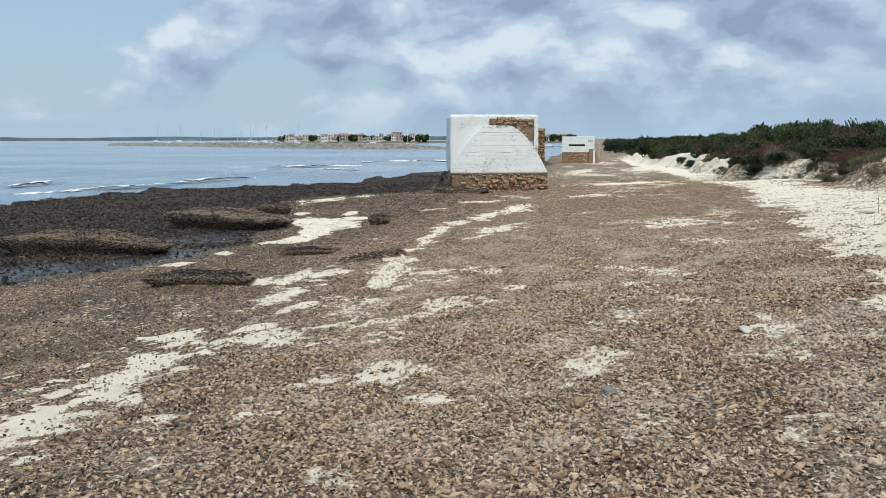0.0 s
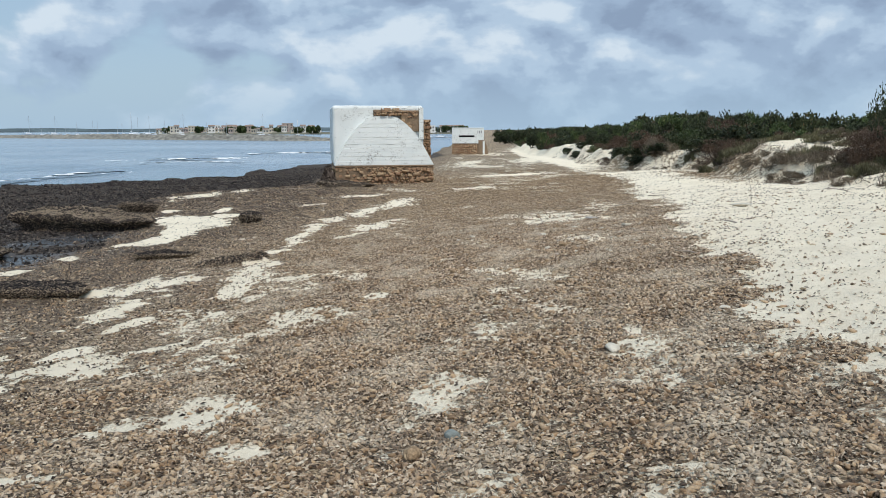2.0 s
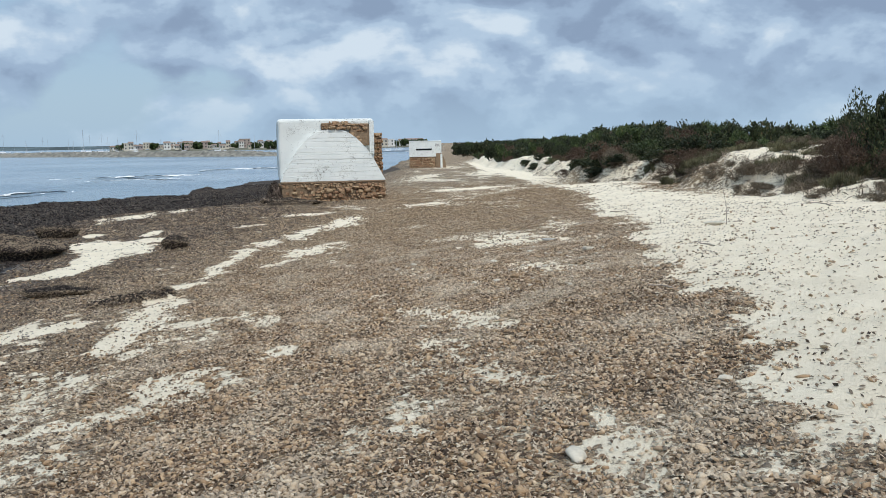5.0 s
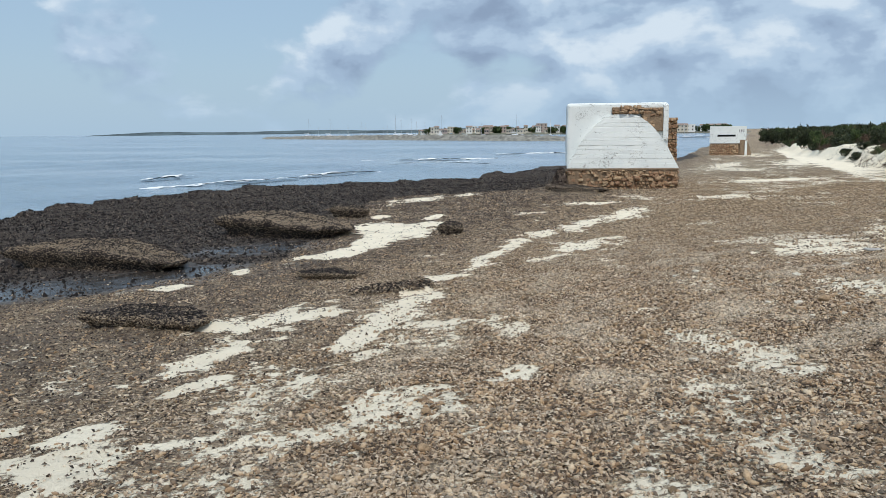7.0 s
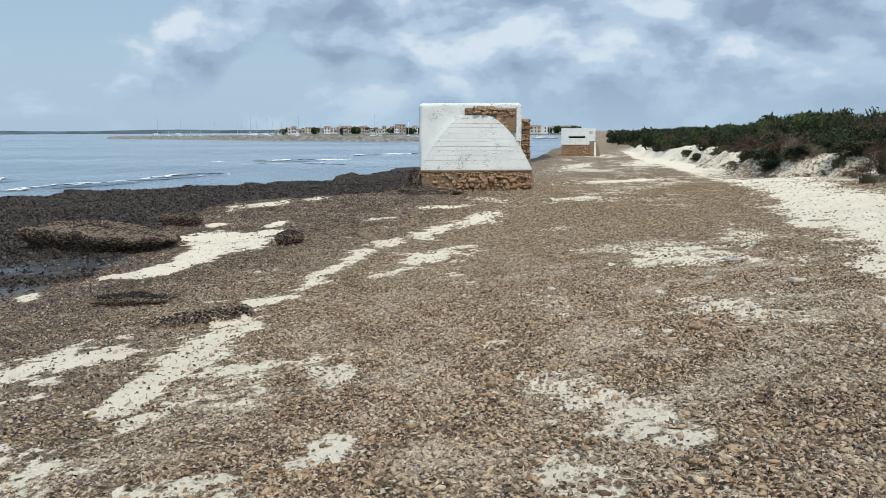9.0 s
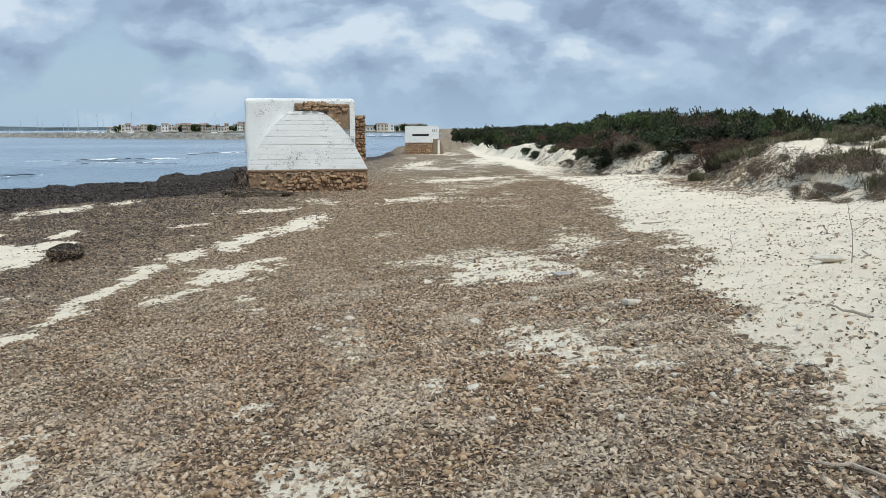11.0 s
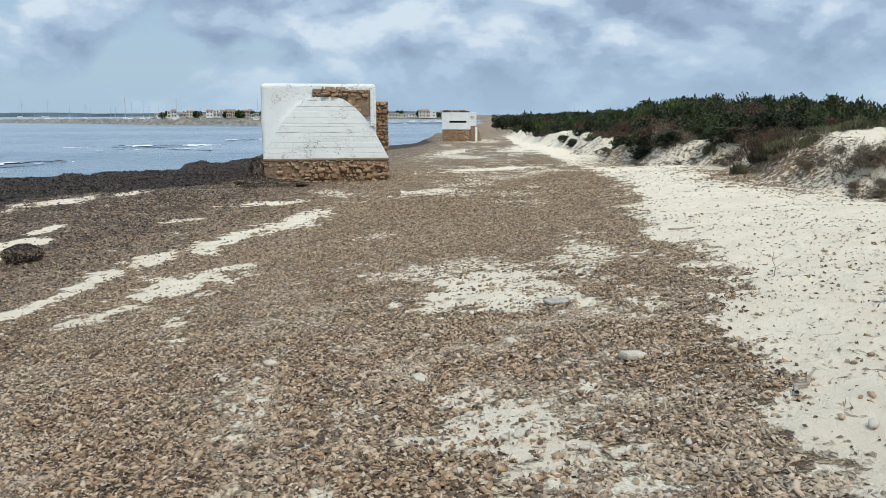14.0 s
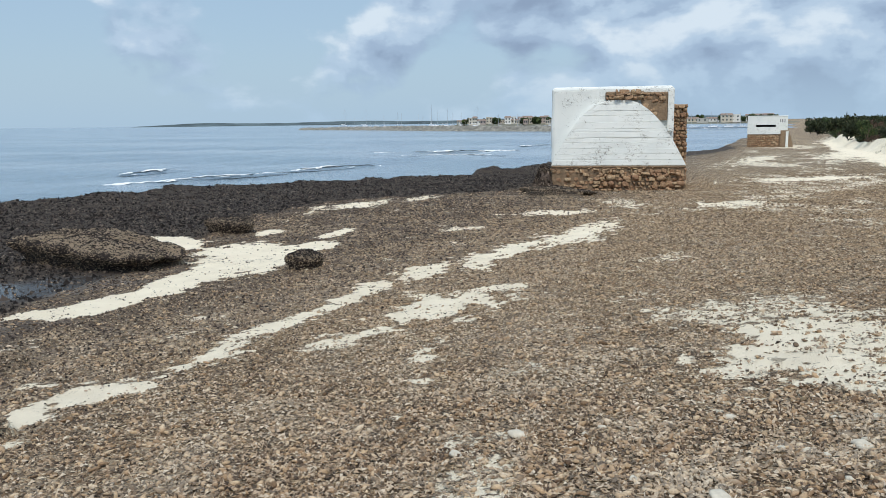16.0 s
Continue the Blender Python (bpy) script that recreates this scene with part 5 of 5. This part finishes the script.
loose_balls()
pebble("limestone_slab", 6.18, 13.32, (0.46, 0.22, 0.07), 71, M_PALE, "flat pale slab half buried beside an upright twig", "stone", 0.12)
slab = part("driftwood_board", box_bm(0.24, 0.11, 0.025, (0, 0, 0.012), 0.006, 1), M_BOARD)
slab.matrix_world = pose(4.06, 14.76, gz1(4.06, 14.76) + 0.01, 6, 4, 25)
tagged(slab, "short grey weathered driftwood board on sand", "driftwood")
slab = part("limestone_slab", box_bm(0.15, 0.10, 0.045, (0, 0, 0.018), 0.018, 2), M_PALE)
slab.matrix_world = pose(4.08, 12.89, gz1(4.08, 12.89), -4, 5, 15)
tagged(slab, "flat pale sand-caked slab at the wrack's edge", "stone")


def twig(x, y, height, seed):
    rnd = random.Random(seed)
    bm = bmesh.new()
    p, r = Vector((0, 0, -0.05)), 0.006
    for k in range(4):
        q = p + Vector((rnd.uniform(-0.03, 0.03), rnd.uniform(-0.03, 0.03), height / 4 + 0.015))
        limb(bm, p, q, r, r * 0.8, 6)
        if k in (1, 2):
            s = q + Vector((rnd.choice((-1, 1)) * height * 0.3, rnd.uniform(-0.05, 0.05), height * 0.2))
            limb(bm, q, s, r * 0.6, r * 0.3, 5)
        p, r = q, r * 0.8
    ob = part("twig", bm, M_TWIG)
    ob.matrix_world = pose(x, y, gz1(x, y), 0, 6, seed * 40)
    tagged(ob, "bare dry twig stuck upright in sand", "twig", "twigs in the sand")


twig(6.18, 13.1, 0.58, 3)
twig(5.82, 14.56, 0.20, 5)


def lying_stick(x, y, length, turn, seed):
    rnd = random.Random(seed)
    bm = bmesh.new()
    p, r = Vector((-length / 2, 0, 0.012)), 0.012
    for k in range(5):
        q = p + Vector((length / 5, rnd.uniform(-0.04, 0.04), rnd.uniform(-0.004, 0.012)))
        limb(bm, p, q, r, r * 0.88, 6)
        p, r = q, r * 0.88
    ob = part("driftwood_stick", bm, M_TWIG)
    ob.matrix_world = pose(x, y, gz1(x, y) + 0.004, 0, 0, turn)
    tagged(ob, "thin bleached driftwood stick lying flat", "driftwood", "sticks on the beach")


for i, (x, y, l, a) in enumerate(((4.7, 12.0, 0.35, 40), (5.05, 11.52, 0.36, 115), (6.45, 13.35, 0.5, 55), (5.2, 16.4, 0.5, 10), (7.2, 15.0, 0.6, 70), (6.6, 18.2, 0.7, 20), (8.2, 14.1, 0.5, 110), (3.6, 9.3, 0.3, 150), (-2.6, 36.0, 1.6, 8), (-5.2, 33.5, 1.2, 160))):
    lying_stick(x, y, l, a, i + 2)


# a cairn on the dune
def cairn():
    x, y = 10.9, 14.6
    c = empty("cairn", pose(x, y, gz1(x, y) - 0.02), "small stacked cairn of pale flat stones on the dune", "cairn")
    z, rnd = 0.0, random.Random(4)
    for k in range(7):
        w = 0.21 - 0.025 * k
        bm = bmesh.new()
        bmesh.ops.create_icosphere(bm, subdivisions=2, radius=0.5)
        for v in bm.verts:
            f = 1 + 0.2 * noise.noise(v.co * 3 + Vector((k * 5.0, 0, 0)))
            v.co = Vector((v.co.x * w * f + rnd.uniform(-1, 1) * 0.002, v.co.y * w * 0.85 * f, v.co.z * 0.065 * f + z + 0.03))
        part("cairn_stone", bm, M_PALE, c)
        z += 0.052


cairn()


# wrack heaped against the bunker's seaward corner
def corner_heap():
    rng = np.random.default_rng(61)
    n = 5200
    a, r = rng.uniform(0, 6.28, n), np.sqrt(rng.uniform(0, 1, n))
    x, y = -1.62 + 0.40 * r * np.cos(a), 39.45 + 0.6 * r * np.sin(a)
    h = 0.9 * (1 - r ** 1.6) * (0.8 + 0.4 * fbm(x * 3, y * 3, 7, 3))
    z = ground_z(x, y) + h * rng.uniform(0.75, 1.0, n)
    L = rng.uniform(0.05, 0.14, n)
    size = np.stack([L, L * 0.3, L * rng.uniform(0.3, 0.8, n)], -1)
    ob = heap("wrack_heap", OCTA, np.stack([x, y, z], -1), size, 0.8, M_MAT, rng, "dark seagrass heap against the bunker footing", "seagrass heap", True, 0.3)
    ob["kind"] = ""
    bm = bmesh.new()
    bmesh.ops.create_icosphere(bm, subdivisions=3, radius=1.0)
    g = gz1(-1.62, 39.45)
    for v in bm.verts:
        k = 1 + 0.2 * noise.noise(v.co * 2)
        v.co = Vector((-1.62 + v.co.x * 0.38 * k, 39.45 + v.co.y * 0.55 * k, g + v.co.z * 0.75 * k))
    part("core", bm, M_MAT, ob)


corner_heap()


# ---- breaking waves ----
def foam_strip(x0, y0, x1, y1, width, seed, height=0.35):
    """A low breaking crest: a ridge of water with torn foam on it."""
    rng = np.random.default_rng(seed)
    w = empty("breaking_wave", pose(0, 0, 0), "low breaking wave with torn white foam", "wave", "waves breaking off the beach")
    L = math.hypot(x1 - x0, y1 - y0)
    n, k = int(L / 0.25) + 2, 15
    S, T = np.meshgrid(np.linspace(0, 1, n), np.linspace(-1, 1, k), indexing="ij")
    wig = (fbm(S * L * 0.25, S * 0 + seed, seed, 3) - 0.5) * 1.6
    ux, uy = (x1 - x0) / L, (y1 - y0) / L
    env = np.sin(np.pi * np.clip(S, 0, 1)) ** 0.5
    X = x0 + (x1 - x0) * S - uy * (T * width + wig)
    Y = y0 + (y1 - y0) * S + ux * (T * width + wig)
    ridge = np.exp(-((T + 0.1) / 0.32) ** 2) * height * env
    Z = SEA_Z - 0.08 + ridge * (0.75 + 0.5 * fbm(S * L * 0.6, T * 2, seed + 4, 3)) + 0.05
    i = np.arange(n * k).reshape(n, k)
    F = np.stack([i[:-1, :-1], i[1:, :-1], i[1:, 1:], i[:-1, 1:]], -1).reshape(-1, 4)
    V = np.stack([X, Y, Z], -1).reshape(-1, 3)
    me = raw_mesh("crest", V, F, M_SEA, False)
    ob = new("crest", me)
    ob.parent = w
    # foam: the quads where the torn pattern is strong, lifted and lumpy
    q = fbm(S * L * 0.35, T * 2.2, seed + 9, 4) + 0.36 * np.exp(-((T - 0.1) / 0.5) ** 2) * env
    cell = (q[:-1, :-1] > 0.62).reshape(-1)
    V2 = V.copy()
    V2[:, 2] += 0.05 + 0.14 * fbm(V[:, 0] * 2.0, V[:, 1] * 2.0, seed + 2, 3)
    if cell.any():
        foam = new("foam", raw_mesh("foam", V2, F[cell], M_FOAM, False))
        foam.parent = w


foam_strip(-31, 103, -12, 111, 1.3, 3, 0.12)
foam_strip(-25, 95, -14, 98, 0.8, 5, 0.05)
foam_strip(-18, 130, 3, 138, 1.3, 13, 0.12)
foam_strip(-29.8, 51.7, -24.9, 65.6, 0.5, 17, 0.10)
foam_strip(-25.1, 67.3, -20.6, 75.0, 0.6, 21, 0.16)
foam_strip(-36.3, 61.7, -34.8, 68.4, 0.7, 25, 0.22)


# ---- breakwater, harbour, town, headland ----
def polar(az, d):
    return 0.8 + d * math.sin(radians(az)), 3.5 + d * math.cos(radians(az))


def ridge(name, line, width, top, seed, material, label, category, step=2.5, rough=0.5, bottom=SEA_Z - 0.6):
    """A rough bank along a line of places, with a flat-topped section."""
    pts = []
    for (xa, ya), (xb, yb) in zip(line, line[1:]):
        n = max(2, int(math.hypot(xb - xa, yb - ya) / step))
        pts += [(xa + (xb - xa) * i / n, ya + (yb - ya) * i / n) for i in range(n)]
    pts.append(line[-1])
    P = np.array(pts)
    d = np.gradient(P, axis=0)
    d /= np.linalg.norm(d, axis=1)[:, None]
    N = np.stack([-d[:, 1], d[:, 0]], -1)
    prof = np.array([(-1, 0), (-0.8, 0.35), (-0.6, 0.62), (-0.42, 0.9), (-0.2, 1.0), (0.2, 1.0), (0.45, 0.8), (0.75, 0.4), (1, 0)])
    k = np.arange(len(P))
    H = top(k / (len(P) - 1))
    X = P[:, None, 0] + N[:, None, 0] * prof[None, :, 0] * width
    Y = P[:, None, 1] + N[:, None, 1] * prof[None, :, 0] * width
    Z = bottom + (H[:, None] - bottom) * prof[None, :, 1]
    Z = Z + (fbm(X * 0.5 / step * 2.5, Y * 0.5 / step * 2.5 + prof[None, :, 0] * 7, seed, 3) - 0.5) * rough * (prof[None, :, 1] > 0)
    m = len(prof)
    i = np.arange(len(P) * m).reshape(len(P), m)
    F = np.stack([i[:-1, :-1], i[:-1, 1:], i[1:, 1:], i[1:, :-1]], -1).reshape(-1, 4)
    ob = new(name, raw_mesh(name, np.stack([X, Y, Z], -1).reshape(-1, 3), F[:, ::-1], material, True))
    return tagged(ob, label, category, kind="structure")


WATERFRONT = [polar(-24, 530), polar(-18.5, 432), polar(-13.1, 352), polar(-8, 312), polar(-4, 290), polar(-1, 284), polar(1, 282)]
ridge("breakwater", WATERFRONT, 6.0, lambda t: -0.75 + 0.75 * np.clip(t * 2.2, 0, 1) - 1.9 * smooth(0.86, 1.0, t), 5, M_ROCK, "low breakwater of tan and grey boulders", "breakwater", 1.2, 1.3)
# hill colour shifted to blue-grey: distance haze put into the base colour
M_HEADLAND = plain("hazy_scrub_hills", (0.085, 0.115, 0.125), 0.95, scale=0.01, amount=0.4, bump=0.3, dist=2)
ridge("backdrop_headland", [polar(-34.8, 2900), polar(-32, 2850), polar(-28, 2850), polar(-24, 2800), polar(-19, 2700), polar(-12, 2600), polar(-2, 2500), polar(6, 2300)], 120.0,
      lambda t: 1.0 + 8.0 * smooth(0, 0.08, t) * (0.75 + 0.25 * np.sin(t * 23)) + 4 * t, 15, M_HEADLAND, "low dark wooded headland across the bay", "headland", 40, 3.0)
M_TOWNLAND = plain("town_ground", (0.15, 0.145, 0.10), 0.95, scale=0.02, amount=0.3)
ridge("town_ground", [polar(-14.5, 830), polar(-9, 810), polar(-3, 800), polar(3, 790), polar(9, 780)], 90.0, lambda t: -0.9 + 0.5 * np.sin(np.pi * t), 25, M_TOWNLAND, "low built-up shore behind the harbour", "shore", 12, 0.6)

WALLS = [plain("render_" + n_, c, 0.85, scale=0.4, amount=0.08, bump=0.1) for n_, c in
         (("cream", (0.60, 0.545, 0.45)), ("white", (0.76, 0.75, 0.72)), ("ochre", (0.46, 0.41, 0.33)), ("rose", (0.40, 0.33, 0.29)), ("grey", (0.50, 0.49, 0.46)))]
M_TILE = plain("terracotta_tiles", (0.27, 0.195, 0.155), 0.85, scale=0.8, amount=0.3)
M_PANE = plain("far_window_glass", (0.04, 0.05, 0.06), 0.25, scale=1, amount=0.2)
BOXMESH = {}


def unit_box(material):
    if material not in BOXMESH:
        bm = box_bm(1, 1, 1, (0, 0, 0.5))
        me = bpy.data.meshes.new("block")
        bm.to_mesh(me)
        bm.free()
        me.materials.append(material)
        BOXMESH[material] = me
    return BOXMESH[material]


def roof_mesh():
    bm = bmesh.new()
    v = [bm.verts.new(p) for p in ((-0.55, -0.55, 0), (0.55, -0.55, 0), (0.55, 0.55, 0), (-0.55, 0.55, 0), (-0.5, 0, 1), (0.5, 0, 1))]
    for f in ((0, 1, 5, 4), (2, 3, 4, 5), (1, 2, 5), (3, 0, 4), (3, 2, 1, 0)):
        bm.faces.new([v[i] for i in f])
    me = bpy.data.meshes.new("roof")
    bm.to_mesh(me)
    bm.free()
    me.materials.append(M_TILE)
    return me


ROOF = roof_mesh()


def house(az, d, w, storeys, seed, wall=None, z=0.2):
    rnd = random.Random(seed)
    x, y = polar(az, d)
    h = storeys * 2.7
    mat = wall or WALLS[rnd.choice((0, 0, 1, 1, 2, 3, 4))]
    flat = rnd.random() < 0.35
    tone = {0: "cream", 1: "white", 2: "ochre", 3: "rose", 4: "grey"}[WALLS.index(mat)]
    kind = "flat-roofed" if flat else "tile-roofed"
    hs = empty("house", pose(x, y, z, 0, 0, -az + rnd.uniform(-8, 8)), f"{tone} {kind} seaside house of {('one', 'two', 'three', 'four')[storeys - 1]} storeys", "house", "houses along the harbour")

    def piece(name, me, at, s):
        ob = new(name, me)
        ob.parent = hs
        ob.matrix_basis = Matrix.Translation(at) @ Matrix.Diagonal((*s, 1))

    piece("wall", unit_box(mat), (0, 0, -0.8), (w, 8, h + 0.8))
    if flat:
        piece("parapet", unit_box(mat), (0, 0, h), (w + 0.3, 8.3, 0.5))
    else:
        piece("roof", ROOF, (0, 0, h), (w, 8, 1.3))
    for s in range(storeys):
        n = max(2, int(w / 3.0))
        for k in range(n):
            piece("window", unit_box(M_PANE), (-w / 2 + (k + 0.5) * w / n, -4.02, s * 2.7 + 0.8), (1.1, 0.12, 1.3))


def town():
    rnd = random.Random(77)
    az, i = -13.6, 0
    while az < -3.0:
        d = rnd.uniform(720, 900)
        w = rnd.uniform(3.4, 6.4)
        house(az, d, w, rnd.choice((1, 1, 2, 2)), 300 + i, z=-0.6 + 1.2 * rnd.random() * (d - 600) / 200)
        az += math.degrees(w / d) * rnd.uniform(0.4, 0.8)
        i += 1
    house(-5.2, 860, 11, 3, 888, WALLS[3])
    house(-8.9, 880, 10, 2, 889, WALLS[0], 0.9)
    az = 1.4
    while az < 7.4:
        d = rnd.uniform(720, 900)
        w = rnd.uniform(7, 13)
        house(az, d, w, rnd.choice((1, 1, 2, 2)), 500 + i, rnd.choice((WALLS[1], WALLS[1], WALLS[0], WALLS[4])), z=-0.4)
        az += math.degrees(w / d) * rnd.uniform(0.5, 1.0)
        i += 1


town()

CITY_TREE = plant_kind("umbrella_pine", 290, 7, 500, 0.20, M_PINE, "round dark pine between the harbour houses", "pine", (1, 1, 1), 0.4, 1.0, 2, 0.5, 0.06)
_rnd = random.Random(15)
for _i in range(64):
    _az = _rnd.uniform(-13.4, -3.2) if _i < 50 else _rnd.uniform(1.5, 7.5)
    _x, _y = polar(_az, _rnd.uniform(740, 940) if _i < 50 else _rnd.uniform(700, 860))
    _h = _rnd.uniform(4.6, 7.4)
    _m = pose(_x, _y, -0.8, 0, 0, _rnd.uniform(0, 360)) @ Matrix.Diagonal((_h * 0.75, _h * 0.75, _h, 1))
    _t = CITY_TREE if _i == 0 else copy_thing(CITY_TREE, _m)
    _t.matrix_basis = _m
    _t["group"] = "pines in the town"

M_HULL = plain("white_hull", (0.78, 0.79, 0.80), 0.35, scale=1, amount=0.05, bump=0.05)
M_MAST = plain("aluminium_mast", (0.50, 0.51, 0.52), 0.4, 0.6, scale=2, amount=0.1, bump=0.05)


def sailing_boat():
    b = empty("sailing_boat", pose(0, 0, 0), "moored white sailing boat with a bare mast", "boat", "boats in the harbour")
    bm = bmesh.new()
    rows = []
    for x, w, z in ((-4.5, 1.0, 1.0), (-2.5, 1.45, 0.95), (0, 1.6, 0.95), (2.5, 1.1, 1.1), (4.6, 0.05, 1.35)):
        rows.append([bm.verts.new((x, -w, z)), bm.verts.new((x * 0.92, -w * 0.55, -0.3)), bm.verts.new((x * 0.92, w * 0.55, -0.3)), bm.verts.new((x, w, z))])
    for r0, r1 in zip(rows, rows[1:]):
        for k in range(3):
            bm.faces.new((r0[k], r1[k], r1[k + 1], r0[k + 1]))
        bm.faces.new((r0[3], r1[3], r1[0], r0[0]))
    bm.faces.new(rows[0])
    part("hull", bm, M_HULL, b)
    part("cabin", box_bm(3.4, 1.7, 0.55, (-0.3, 0, 1.25), 0.12, 2), M_HULL, b)
    bm = bmesh.new()
    limb(bm, (0.6, 0, 0.9), (0.6, 0, 12.5), 0.10, 0.06, 8)
    part("mast", bm, M_MAST, b)
    bm = bmesh.new()
    limb(bm, (0.6, 0, 2.2), (-3.2, 0, 2.3), 0.11, 0.09, 8)
    part("boom", bm, M_HULL, b)
    for x in (-4.4, 4.5):
        bm = bmesh.new()
        limb(bm, (x, 0, 1.1), (0.6, 0, 12.3), 0.02, 0.02, 4)
        part("stay", bm, M_MAST, b)
    return b


BOAT = sailing_boat()
_first = True
for _az, _d, _k in ((-21.35, 545, 0.95), (-19.9, 520, 0.92), (-18.6, 500, 0.6), (-17.7, 495, 0.72), (-17.4, 480, 0.66), (-16.2, 470, 0.62), (-15.9, 470, 0.58), (-15.35, 480, 1.05), (-15.0, 490, 0.82),
                    (-14.3, 480, 0.86), (-13.9, 470, 0.7), (-13.3, 465, 0.66), (-12.2, 390, 0.85), (-10.6, 380, 0.5), (-9.3, 375, 0.5), (-7.0, 370, 0.8), (-4.6, 360, 0.6), (-20.6, 535, 0.5), (-19.2, 530, 0.45),
                    (2.2, 300, 0.4), (3.4, 305, 0.45), (4.4, 300, 0.4), (5.2, 310, 0.42), (6.3, 310, 0.4)):
    _x, _y = polar(_az, _d + 8)
    _m = pose(_x, _y, SEA_Z + (0.9 if _az < 0 else 0.5), 0, 0, 35 + 400 * _k) @ Matrix.Diagonal((_k if _k > 0.6 else 0.8, _k if _k > 0.6 else 0.8, _k, 1))
    _b = BOAT if _first else copy_thing(BOAT, _m)
    _b.matrix_basis = _m
    _first = False

# a painted mark high on the far bunker's front, too worn to read
M_MARK = plain("grey_paint_mark", (0.30, 0.30, 0.31), 0.8)
_far = [o for o in scene.objects if o.name.startswith("bunker") and o.location.y > 100][0]
for _k, _w in ((0.0, 0.10), (0.24, 0.16), (0.50, 0.10)):
    part("painted_mark", box_bm(_w, 0.012, 0.36, (3.62 + _k, -0.006, 3.62)), M_MARK, _far)
